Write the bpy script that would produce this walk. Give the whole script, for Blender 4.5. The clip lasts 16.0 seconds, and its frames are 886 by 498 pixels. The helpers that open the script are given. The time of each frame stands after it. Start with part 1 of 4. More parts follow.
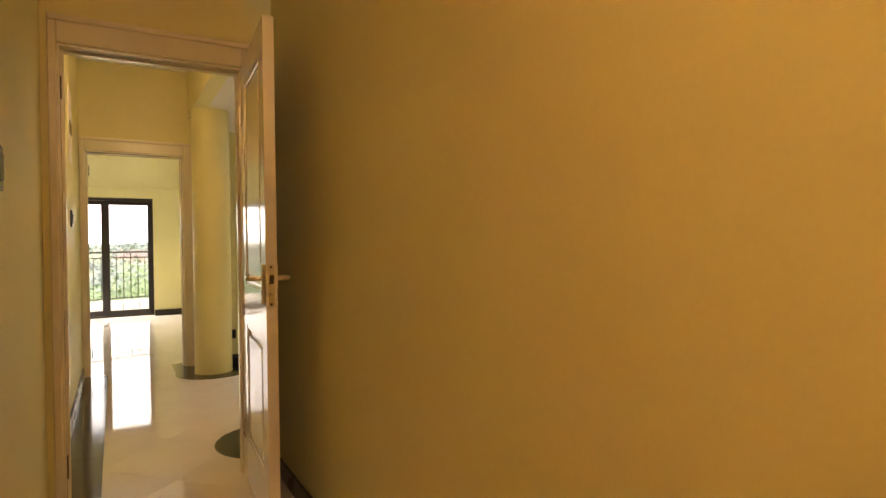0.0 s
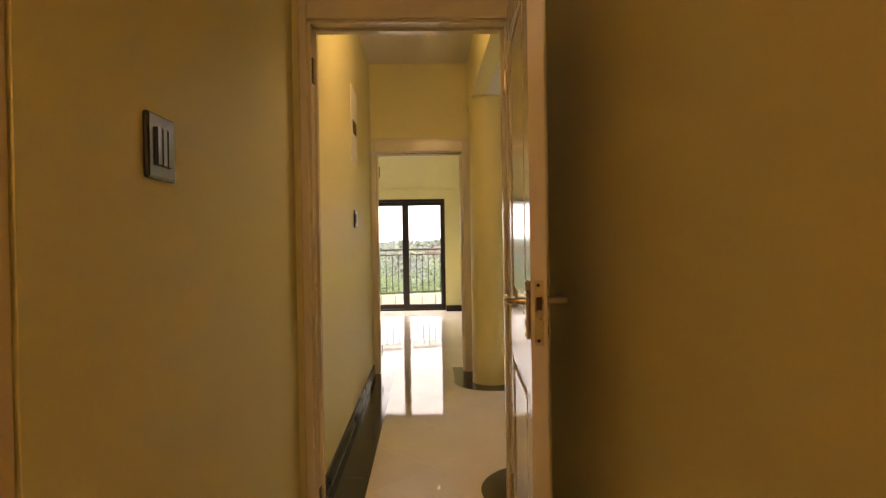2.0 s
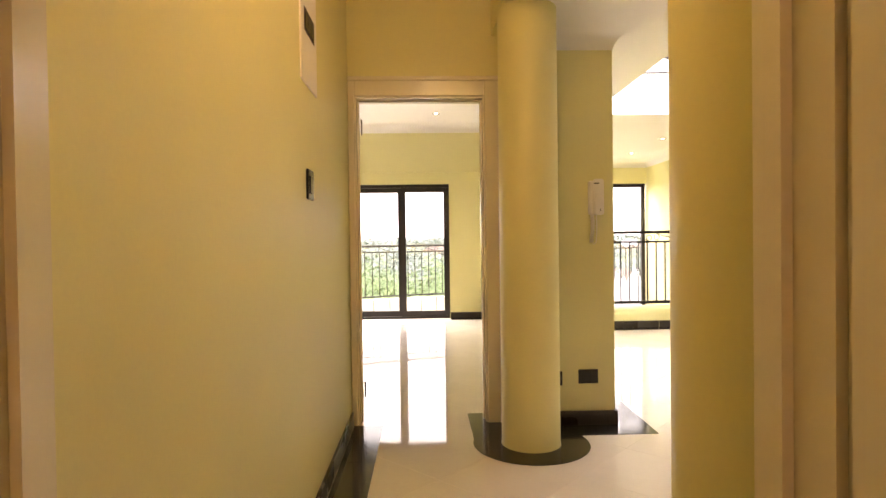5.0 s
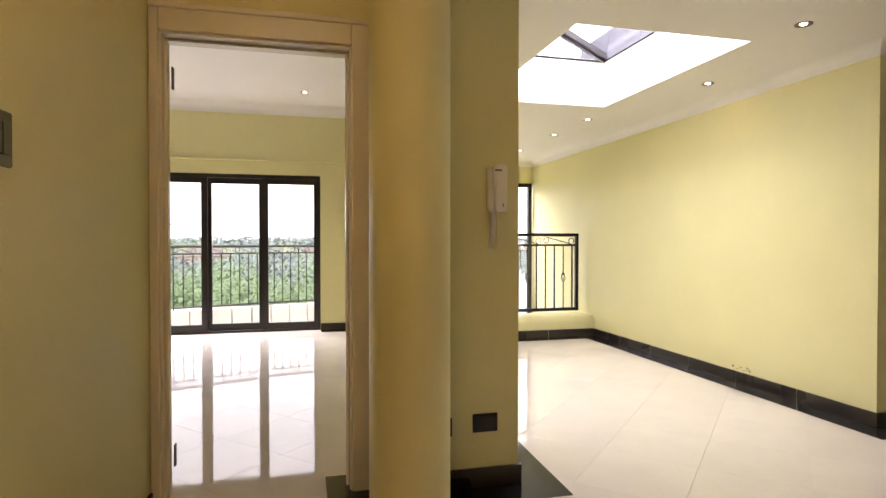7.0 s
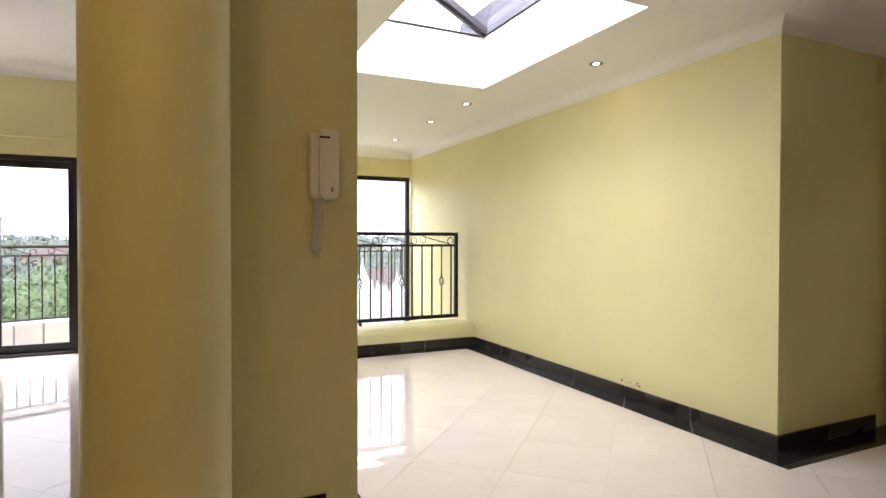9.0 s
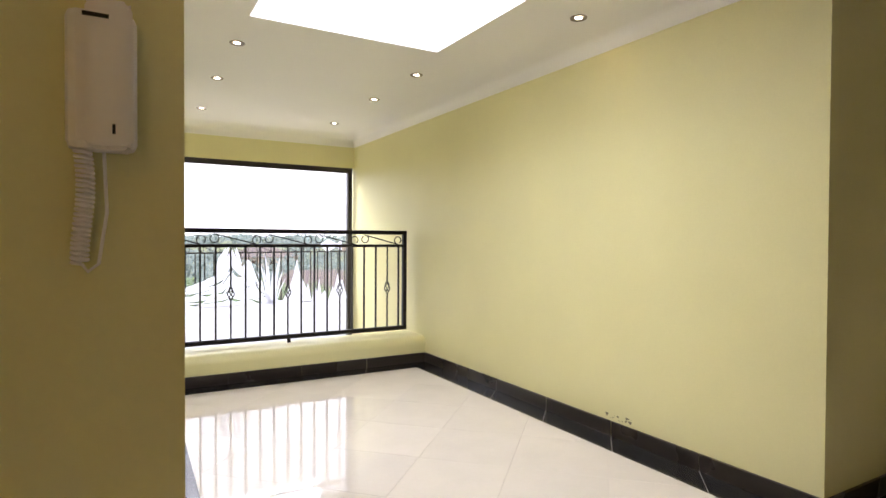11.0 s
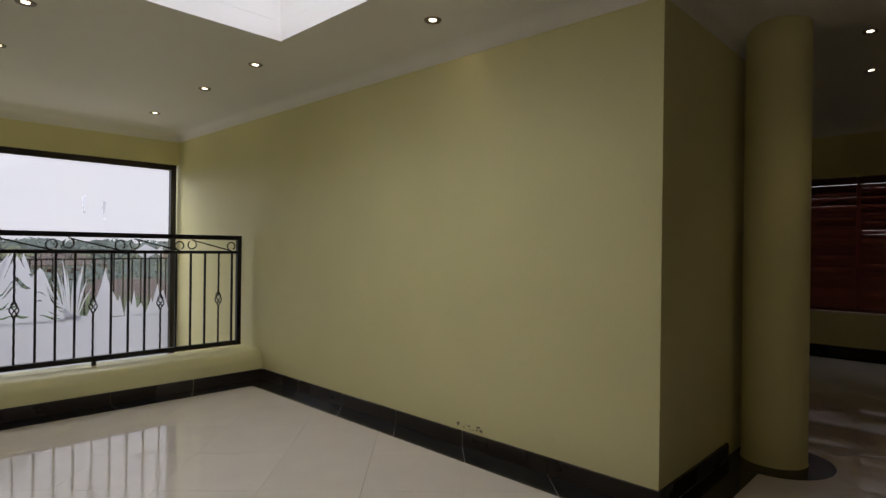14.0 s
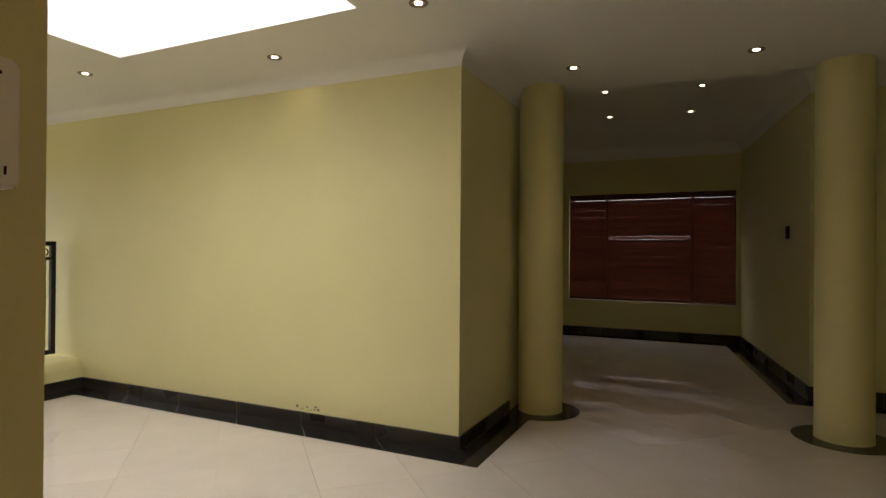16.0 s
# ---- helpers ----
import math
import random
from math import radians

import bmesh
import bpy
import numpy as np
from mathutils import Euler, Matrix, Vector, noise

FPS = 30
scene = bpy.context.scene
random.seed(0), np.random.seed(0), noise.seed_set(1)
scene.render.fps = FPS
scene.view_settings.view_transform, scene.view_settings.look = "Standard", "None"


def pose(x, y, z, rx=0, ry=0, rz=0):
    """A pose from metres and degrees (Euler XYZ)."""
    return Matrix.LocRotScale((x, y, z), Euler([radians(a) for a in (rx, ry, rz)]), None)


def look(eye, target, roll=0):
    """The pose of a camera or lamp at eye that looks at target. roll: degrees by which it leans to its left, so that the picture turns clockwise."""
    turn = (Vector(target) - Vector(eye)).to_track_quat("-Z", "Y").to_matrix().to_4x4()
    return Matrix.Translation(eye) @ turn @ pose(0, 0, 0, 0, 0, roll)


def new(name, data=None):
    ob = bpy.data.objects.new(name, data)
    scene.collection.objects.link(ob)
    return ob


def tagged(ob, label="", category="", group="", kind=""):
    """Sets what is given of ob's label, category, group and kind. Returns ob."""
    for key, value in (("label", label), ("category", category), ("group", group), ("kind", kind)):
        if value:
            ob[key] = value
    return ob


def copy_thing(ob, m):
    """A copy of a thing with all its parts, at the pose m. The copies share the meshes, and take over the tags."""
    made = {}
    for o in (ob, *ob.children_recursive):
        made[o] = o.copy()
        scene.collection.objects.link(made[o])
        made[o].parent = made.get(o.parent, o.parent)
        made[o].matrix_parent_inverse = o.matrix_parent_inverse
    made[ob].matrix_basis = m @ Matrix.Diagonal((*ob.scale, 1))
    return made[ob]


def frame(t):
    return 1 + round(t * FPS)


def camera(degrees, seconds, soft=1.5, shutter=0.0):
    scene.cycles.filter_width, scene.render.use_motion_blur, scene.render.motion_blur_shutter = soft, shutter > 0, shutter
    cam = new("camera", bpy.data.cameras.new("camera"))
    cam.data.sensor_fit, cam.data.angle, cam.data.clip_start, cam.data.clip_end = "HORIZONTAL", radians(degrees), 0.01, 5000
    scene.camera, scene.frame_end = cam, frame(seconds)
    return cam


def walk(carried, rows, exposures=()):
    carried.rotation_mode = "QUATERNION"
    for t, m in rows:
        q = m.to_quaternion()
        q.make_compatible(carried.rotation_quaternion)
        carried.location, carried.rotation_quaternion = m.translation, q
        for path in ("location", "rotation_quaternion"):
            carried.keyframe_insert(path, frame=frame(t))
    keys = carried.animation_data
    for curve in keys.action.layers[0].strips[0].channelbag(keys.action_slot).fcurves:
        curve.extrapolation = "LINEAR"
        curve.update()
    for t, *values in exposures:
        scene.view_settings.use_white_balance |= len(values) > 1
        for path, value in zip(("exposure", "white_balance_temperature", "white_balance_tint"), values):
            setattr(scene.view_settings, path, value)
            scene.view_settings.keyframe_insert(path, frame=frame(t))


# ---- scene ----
cam = camera(76.1, 16.0)
PATH = [
    (0, (2.14, 2.36, 1.201), (3.143, 4.09, 1.181), -0.7),
    (0.5, (2.222, 2.559, 1.196), (2.920, 4.433, 1.181), -0.8),
    (1.0, (2.311, 2.713, 1.220), (2.702, 4.674, 1.205), -0.9),
    (1.5, (2.36, 2.871, 1.222), (2.537, 4.863, 1.207), -1.1),
    (2.0, (2.382, 3.160, 1.230), (2.441, 5.159, 1.210), -0.9),
    (2.5, (2.405, 3.455, 1.225), (2.428, 5.455, 1.204), -0.8),
    (3.0, (2.411, 3.794, 1.214), (2.369, 5.794, 1.188), -0.9),
    (3.2, (2.396, 3.916, 1.202), (2.333, 5.915, 1.178), -0.8),
    (5.3, (2.341, 5.045, 1.169), (2.463, 7.041, 1.142), -0.5),
    (5.5, (2.377, 5.128, 1.167), (2.543, 7.121, 1.137), -0.3),
    (6, (2.442, 5.406, 1.173), (2.724, 7.385, 1.142), -0.2),
    (6.5, (2.489, 5.635, 1.178), (2.85, 7.602, 1.147), -0.2),
    (7, (2.521, 5.854, 1.186), (2.997, 7.796, 1.158), -0.0),
    (7.5, (2.626, 6.028, 1.175), (3.225, 7.936, 1.146), 0.0),
    (8, (2.752, 6.199, 1.182), (3.442, 8.076, 1.154), 0.1),
    (8.5, (2.869, 6.391, 1.182), (3.642, 8.235, 1.151), 0.2),
    (9, (2.99, 6.598, 1.194), (3.837, 8.41, 1.163), 0.1),
    (9.2, (3.058, 6.681, 1.195), (3.92, 8.485, 1.161), 0.1),
    (11.5, (3.502, 7.566, 1.193), (4.53, 9.281, 1.164), 0.3),
    (12, (3.555, 7.662, 1.198), (4.614, 9.359, 1.171), 0.3),
    (12.5, (3.583, 7.688, 1.182), (4.689, 9.354, 1.164), 0.4),
    (13, (3.575, 7.668, 1.188), (4.759, 9.28, 1.174), 0.4),
    (13.5, (3.545, 7.647, 1.186), (4.851, 9.162, 1.179), 0.6),
    (14, (3.498, 7.616, 1.19), (4.941, 9.001, 1.189), 0.7),
    (14.5, (3.369, 7.536, 1.181), (4.938, 8.777, 1.193), 0.6),
    (15, (3.219, 7.46, 1.212), (4.879, 8.575, 1.223), 0.5),
    (15.5, (3.04, 7.383, 1.21), (4.776, 8.376, 1.221), 0.5),
    (16, (2.883, 7.31, 1.224), (4.693, 8.161, 1.231), 0.4),
]
EXPOSURES = [(0.0, 1.35, 7600, 17), (0.5, 1.5, 7700, 18), (1.0, 1.5, 7700, 18), (2.0, 0.85, 7800, 21), (2.6, 1.25, 7800, 20), (3.2, 1.35, 7700, 20), (5.3, 1.5, 7500, 23), (6.2, 1.2, 7000, 23), (7.0, 0.83, 6550, 22), (9.0, 0.66, 6200, 21), (11.3, 0.38, 6200, 20),
             (12.0, -0.1, 6250, 20), (13.0, -0.68, 6200, 19), (14.0, -1.17, 6300, 18), (15.0, -1.25, 6600, 17), (15.5, -0.72, 6800, 18), (16.0, -0.2, 6850, 18)]
walk(cam, [(t, look(eye, target, roll)) for t, eye, target, roll in PATH], EXPOSURES)

# ---------------------------------------------------------------- light
world = bpy.data.worlds.new("overcast_sky")
scene.world = world
world.use_nodes = True
wt = world.node_tree
sky = wt.nodes.new("ShaderNodeTexSky")
sky.sky_type = "NISHITA"
sky.sun_disc = False
sky.sun_elevation = radians(58)
sky.sun_rotation = radians(20)
sky.air_density = 1.4
sky.dust_density = 6.0
hsv = wt.nodes.new("ShaderNodeHueSaturation")
hsv.inputs["Saturation"].default_value = 0.25
wt.links.new(sky.outputs[0], hsv.inputs["Color"])
wt.links.new(hsv.outputs[0], wt.nodes["Background"].inputs[0])
wt.nodes["Background"].inputs[1].default_value = 0.15

sun_data = bpy.data.lights.new("sun", "SUN")
sun_data.energy = 1.2
sun_data.angle = radians(14)
sun_data.color = (1.0, 0.96, 0.9)
sun = new("sun", sun_data)
sun.matrix_world = pose(0, 0, 30, 32, 0, 160)


def window_light(name, at, toward, w, h, watts, colour=(0.94, 0.97, 1.0)):
    d = bpy.data.lights.new(name, "AREA")
    d.shape, d.size, d.size_y, d.energy, d.color = "RECTANGLE", w, h, watts, colour
    ob = new(name, d)
    ob.matrix_world = look(at, toward)
    return ob


window_light("slider_daylight", (0.6, 14.75, 3.1), (0.6, 11.6, 0.2), 4.2, 1.3, 290)
window_light("hall_window_daylight", (4.83, 15.3, 2.9), (4.83, 12.2, 0.6), 2.4, 1.2, 140)
window_light("skylight_daylight", (4.73, 9.92, 3.75), (4.73, 9.92, 0), 2.2, 2.8, 120)



def unseen_fill(name, at, watts, colour):
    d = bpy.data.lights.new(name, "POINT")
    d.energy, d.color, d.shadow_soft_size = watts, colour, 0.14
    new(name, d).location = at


# Unseen fill lamps, added to warm and brighten the passage and corridor.
unseen_fill("passage_unseen_fill", (2.05, 1.6, 2.6), 14.5, (1.0, 0.60, 0.33))
unseen_fill("corridor_unseen_fill", (2.45, 6.3, 2.62), 7.2, (1.0, 0.66, 0.34))

# ---------------------------------------------------------------- materials
def material(name, colour, rough=0.5, metal=0.0, vary=0.06, scale=3.0, fine=60.0, bump=0.05, spec=0.5, stretch=(1, 1, 1), coat=0.0, per_object=0.0):
    m = bpy.data.materials.new(name)
    m.use_nodes = True
    nt = m.node_tree
    b = nt.nodes["Principled BSDF"]
    b.inputs["Metallic"].default_value = metal
    b.inputs["Specular IOR Level"].default_value = spec
    b.inputs["Coat Weight"].default_value = coat
    b.inputs["Coat Roughness"].default_value = 0.08
    geo = nt.nodes.new("ShaderNodeNewGeometry")
    mp = nt.nodes.new("ShaderNodeMapping")
    mp.inputs["Scale"].default_value = stretch
    nt.links.new(geo.outputs["Position"], mp.inputs["Vector"])
    n1 = nt.nodes.new("ShaderNodeTexNoise")
    n1.inputs["Scale"].default_value = scale
    n1.inputs["Detail"].default_value = 5
    n2 = nt.nodes.new("ShaderNodeTexNoise")
    n2.inputs["Scale"].default_value = fine
    n2.inputs["Detail"].default_value = 3
    nt.links.new(mp.outputs[0], n1.inputs["Vector"])
    nt.links.new(mp.outputs[0], n2.inputs["Vector"])
    add = nt.nodes.new("ShaderNodeMath")
    add.operation = "MULTIPLY_ADD"
    add.inputs[1].default_value = 0.35
    nt.links.new(n2.outputs[0], add.inputs[0])
    nt.links.new(n1.outputs[0], add.inputs[2])
    ramp = nt.nodes.new("ShaderNodeMapRange")
    ramp.inputs[1].default_value, ramp.inputs[2].default_value = 0.35, 1.0
    ramp.inputs[3].default_value, ramp.inputs[4].default_value = 1 - vary, 1 + vary
    nt.links.new(add.outputs[0], ramp.inputs[0])
    last = ramp.outputs[0]
    if per_object:
        info = nt.nodes.new("ShaderNodeObjectInfo")
        r2 = nt.nodes.new("ShaderNodeMapRange")
        r2.inputs[3].default_value, r2.inputs[4].default_value = 1 - per_object, 1 + per_object
        nt.links.new(info.outputs["Random"], r2.inputs[0])
        mu = nt.nodes.new("ShaderNodeMath")
        mu.operation = "MULTIPLY"
        nt.links.new(last, mu.inputs[0])
        nt.links.new(r2.outputs[0], mu.inputs[1])
        last = mu.outputs[0]
    mix = nt.nodes.new("ShaderNodeVectorMath")
    mix.operation = "SCALE"
    mix.inputs[0].default_value = colour
    nt.links.new(last, mix.inputs["Scale"])
    nt.links.new(mix.outputs[0], b.inputs["Base Color"])
    rr = nt.nodes.new("ShaderNodeMapRange")
    rr.inputs[3].default_value, rr.inputs[4].default_value = max(0.02, rough * 0.85), min(1, rough * 1.15)
    nt.links.new(n1.outputs[0], rr.inputs[0])
    nt.links.new(rr.outputs[0], b.inputs["Roughness"])
    if bump:
        bp = nt.nodes.new("ShaderNodeBump")
        bp.inputs["Strength"].default_value = bump
        bp.inputs["Distance"].default_value = 0.01
        nt.links.new(add.outputs[0], bp.inputs["Height"])
        nt.links.new(bp.outputs[0], b.inputs["Normal"])
    return m


def glow(name, colour, strength):
    m = bpy.data.materials.new(name)
    m.use_nodes = True
    b = m.node_tree.nodes["Principled BSDF"]
    b.inputs["Base Color"].default_value = (*colour, 1)
    b.inputs["Emission Color"].default_value = (*colour, 1)
    b.inputs["Emission Strength"].default_value = strength
    return m


def glass(name, tint=(1, 1, 1), rough=0.0, clear=0.92):
    m = bpy.data.materials.new(name)
    m.use_nodes = True
    nt = m.node_tree
    nt.nodes.remove(nt.nodes["Principled BSDF"])
    tr = nt.nodes.new("ShaderNodeBsdfTransparent")
    tr.inputs[0].default_value = (*[c * clear for c in tint], 1)
    gl = nt.nodes.new("ShaderNodeBsdfGlossy")
    gl.inputs["Roughness"].default_value = rough
    mx = nt.nodes.new("ShaderNodeMixShader")
    mx.inputs[0].default_value = 0.04
    nt.links.new(tr.outputs[0], mx.inputs[1])
    nt.links.new(gl.outputs[0], mx.inputs[2])
    nt.links.new(mx.outputs[0], nt.nodes["Material Output"].inputs[0])
    return m


YELLOW = material("yellow_wall_paint", (0.75, 0.70, 0.375), 0.42, vary=0.05, scale=1.3, fine=90, bump=0.06, spec=0.35)
WHITE = material("white_ceiling_paint", (0.85, 0.83, 0.80), 0.6, vary=0.03, scale=1.0, fine=120, bump=0.03)
PEACH = material("peach_board", (0.70, 0.56, 0.38), 0.4, vary=0.04, scale=2, fine=80, bump=0.03)
TRIM = material("cream_gloss_woodwork", (0.76, 0.70, 0.58), 0.22, vary=0.04, scale=6, fine=80, bump=0.04)
LEAF = material("cream_gloss_door_paint", (0.76, 0.70, 0.60), 0.14, vary=0.03, scale=5, fine=70, bump=0.02, coat=0.3)
TILE = material("cream_polished_porcelain", (0.66, 0.60, 0.53), 0.045, vary=0.05, scale=4, fine=40, bump=0.0, per_object=0.025)
GROUT = material("grey_tile_grout", (0.52, 0.46, 0.40), 0.8, vary=0.15, fine=200)
GRANITE = material("black_granite", (0.018, 0.017, 0.017), 0.10, vary=0.06, scale=2, fine=300, bump=0.0, per_object=0.1)
SKIRT = material("black_skirting_tile", (0.030, 0.023, 0.020), 0.28, vary=0.06, scale=2, fine=250, bump=0.0, per_object=0.1)
ALU = material("dark_bronze_aluminium", (0.028, 0.024, 0.024), 0.35, metal=0.3, vary=0.1, scale=8, fine=150, bump=0.02)
IRON = material("black_wrought_iron", (0.018, 0.016, 0.015), 0.4, metal=0.5, vary=0.2, scale=20, fine=200, bump=0.08)
BARGREY = material("grey_glazing_bar", (0.06, 0.055, 0.058), 0.5, metal=0.0, vary=0.15, scale=10)
CHROME = material("brushed_nickel", (0.62, 0.56, 0.46), 0.28, metal=1.0, vary=0.06, scale=20, fine=300, bump=0.02)
DARKNI = material("dark_nickel", (0.26, 0.22, 0.18), 0.35, metal=0.8, vary=0.05, bump=0.0)
BLACKPL = material("black_plastic", (0.02, 0.018, 0.018), 0.25, vary=0.1, bump=0.0)
GREYPL = material("grey_plastic_rocker", (0.03, 0.028, 0.028), 0.25, vary=0.1, bump=0.0)
WHITEPL = material("white_plastic", (0.88, 0.84, 0.83), 0.3, vary=0.03, bump=0.0)
# Shade in holes, gaps and house windows put into colour; lock screws share it.
HOLESHADE = material("cavity_shade_and_screw_dark", (0.05, 0.025, 0.015), 0.6, vary=0.3)
BLIND = material("mahogany_blind_slat", (0.24, 0.085, 0.06), 0.4, vary=0.15, scale=5, fine=60, bump=0.03, stretch=(1, 1, 6), per_object=0.12)
BLINDWOOD = material("mahogany_window_frame", (0.10, 0.025, 0.016), 0.4, vary=0.15, scale=5, fine=60)
PARAPET = material("white_glazed_parapet_tile", (0.46, 0.44, 0.42), 0.35, vary=0.05, scale=5, fine=80, per_object=0.05)
TERRACE = material("terrace_screed", (0.50, 0.46, 0.41), 0.5, vary=0.1, scale=2)
LEAVES = material("green_foliage", (0.13, 0.20, 0.085), 0.6, vary=0.5, scale=1.2, fine=9, bump=0.0)
PALM = material("palm_fronds", (0.09, 0.16, 0.05), 0.5, vary=0.3, scale=3, bump=0.0)
BARK = material("bark", (0.16, 0.11, 0.07), 0.9, vary=0.3, scale=12, fine=60, bump=0.4)
# Distance haze is put into this lighter grey-green of the woods.
HILL = material("wooded_hills_haze_in_colour", (0.17, 0.21, 0.19), 0.9, vary=0.5, scale=0.05, fine=0.4, bump=0.0)
GROUND = material("scrubby_ground", (0.14, 0.16, 0.07), 0.9, vary=0.4, scale=0.3, fine=3, bump=0.0)
PLASTER = material("pale_house_plaster", (0.42, 0.34, 0.27), 0.8, vary=0.1, scale=2)
ROOFTILE = material("terracotta_roof", (0.14, 0.112, 0.10), 0.8, vary=0.2, scale=6)
ROOFBAND = material("blue_grey_roof_band", (0.036, 0.036, 0.052), 0.6, vary=0.4, scale=9)
STAIN = material("flaked_plaster_patch", (0.22, 0.20, 0.12), 0.9, vary=0.6, scale=60, fine=300, bump=0.4)
FROST = glass("etched_frost", (1, 1, 1), 0.5)
fnt = FROST.node_tree
fd = fnt.nodes.new("ShaderNodeBsdfTranslucent")
fd.inputs[0].default_value = (0.66, 0.67, 0.70, 1)
fdd = fnt.nodes.new("ShaderNodeBsdfDiffuse")
fdd.inputs[0].default_value = (0.8, 0.82, 0.85, 1)
fadd = fnt.nodes.new("ShaderNodeMixShader")
fadd.inputs[0].default_value = 0.12
fnt.links.new(fd.outputs[0], fadd.inputs[1])
fnt.links.new(fdd.outputs[0], fadd.inputs[2])
ftr = fnt.nodes.new("ShaderNodeBsdfTransparent")
fmix = fnt.nodes.new("ShaderNodeMixShader")
fmix.inputs[0].default_value = 0.78
fnt.links.new(ftr.outputs[0], fmix.inputs[1])
fnt.links.new(fadd.outputs[0], fmix.inputs[2])
fnt.links.new(fmix.outputs[0], fnt.nodes["Material Output"].inputs[0])
PANE = glass("clear_glass")
CLOUD = bpy.data.materials.new("bright_overcast_cloud")
CLOUD.use_nodes = True
cn = CLOUD.node_tree
cb = cn.nodes["Principled BSDF"]
ct = cn.nodes.new("ShaderNodeNewGeometry")
cm = cn.nodes.new("ShaderNodeMapping")
cm.inputs["Scale"].default_value = (0.002, 0.002, 0.009)
cz = cn.nodes.new("ShaderNodeTexNoise")
cz.inputs["Scale"].default_value = 1.5
cz.inputs["Detail"].default_value = 6
cr = cn.nodes.new("ShaderNodeMix")
cr.data_type = "RGBA"
cr.inputs[6].default_value = (0.86, 0.90, 0.96, 1)
cr.inputs[7].default_value = (1.0, 1.0, 1.0, 1)
cn.links.new(ct.outputs["Position"], cm.inputs[0])
cn.links.new(cm.outputs[0], cz.inputs[0])
cn.links.new(cz.outputs[0], cr.inputs[0])
cn.links.new(cr.outputs[2], cb.inputs["Emission Color"])
cb.inputs["Base Color"].default_value = (0, 0, 0, 1)
cb.inputs["Specular IOR Level"].default_value = 0
cs3 = cn.nodes.new("ShaderNodeSeparateXYZ")
cg = cn.nodes.new("ShaderNodeMapRange")
cg.inputs[1].default_value, cg.inputs[2].default_value = 350, 2000
cg.inputs[3].default_value, cg.inputs[4].default_value = 2.3, 3.8
cn.links.new(ct.outputs["Position"], cs3.inputs[0])
cn.links.new(cs3.outputs["Z"], cg.inputs[0])
cn.links.new(cg.outputs[0], cb.inputs["Emission Strength"])
LAMP = glow("halogen_lamp", (1.0, 0.86, 0.62), 9)


# ---------------------------------------------------------------- mesh helpers
def box(bm, x0, y0, z0, x1, y1, z1, bevel=0.0, m=None):
    vs = [bm.verts.new(Vector(p)) for p in ((x0, y0, z0), (x1, y0, z0), (x1, y1, z0), (x0, y1, z0), (x0, y0, z1), (x1, y0, z1), (x1, y1, z1), (x0, y1, z1))]
    fs = [bm.faces.new([vs[i] for i in f]) for f in ((3, 2, 1, 0), (4, 5, 6, 7), (0, 1, 5, 4), (1, 2, 6, 5), (2, 3, 7, 6), (3, 0, 4, 7))]
    if bevel:
        es = list({e for f in fs for e in f.edges})
        r = bmesh.ops.bevel(bm, geom=es, offset=bevel, segments=2, profile=0.5, affect="EDGES")
        vs = list({v for f in r["faces"] for v in f.verts} | {v for v in vs if v.is_valid})
    if m is not None:
        for v in vs:
            v.co = m @ v.co
    return bm


def prism(bm, pts, z0, z1):
    n = len(pts)
    lo = [bm.verts.new((x, y, z0)) for x, y in pts]
    hi = [bm.verts.new((x, y, z1)) for x, y in pts]
    bm.faces.new(lo[::-1])
    bm.faces.new(hi)
    for i in range(n):
        bm.faces.new((lo[i], lo[(i + 1) % n], hi[(i + 1) % n], hi[i]))
    return bm


def plate(bm, pts, y0, y1):
    """An outline in x and z, given a thickness along y."""
    n = len(pts)
    a = [bm.verts.new((x, y0, z)) for x, z in pts]
    b = [bm.verts.new((x, y1, z)) for x, z in pts]
    bm.faces.new(a)
    bm.faces.new(b[::-1])
    for i in range(n):
        bm.faces.new((a[i], b[i], b[(i + 1) % n], a[(i + 1) % n]))
    return bm


def tube(bm, pts, r, sides=8, closed=False):
    pts = [Vector(p) for p in pts]
    rings = []
    n = len(pts)
    ref = None
    for i, p in enumerate(pts):
        d = (pts[(i + 1) % n if closed else min(i + 1, n - 1)] - pts[(i - 1) % n if closed else max(i - 1, 0)]).normalized()
        if ref is None:
            ref = d.orthogonal().normalized()
        u = (ref - d * ref.dot(d)).normalized()
        ref = u
        v = d.cross(u)
        rad = r[i] if isinstance(r, (list, tuple)) else r
        rings.append([bm.verts.new(p + (u * math.cos(a) + v * math.sin(a)) * rad) for a in (2 * math.pi * k / sides for k in range(sides))])
    for i in range(n if closed else n - 1):
        a, b = rings[i], rings[(i + 1) % n]
        for k in range(sides):
            bm.faces.new((a[k], a[(k + 1) % sides], b[(k + 1) % sides], b[k]))
    if not closed:
        bm.faces.new(rings[0][::-1])
        bm.faces.new(rings[-1])
    return bm


def lathe(bm, prof, cx, cy, sides=48):
    rings = [[bm.verts.new((cx + r * math.cos(2 * math.pi * k / sides), cy + r * math.sin(2 * math.pi * k / sides), z)) for k in range(sides)] for r, z in prof]
    for a, b in zip(rings, rings[1:]):
        for k in range(sides):
            bm.faces.new((a[k], a[(k + 1) % sides], b[(k + 1) % sides], b[k]))
    bm.faces.new(rings[0][::-1])
    bm.faces.new(rings[-1])
    return bm


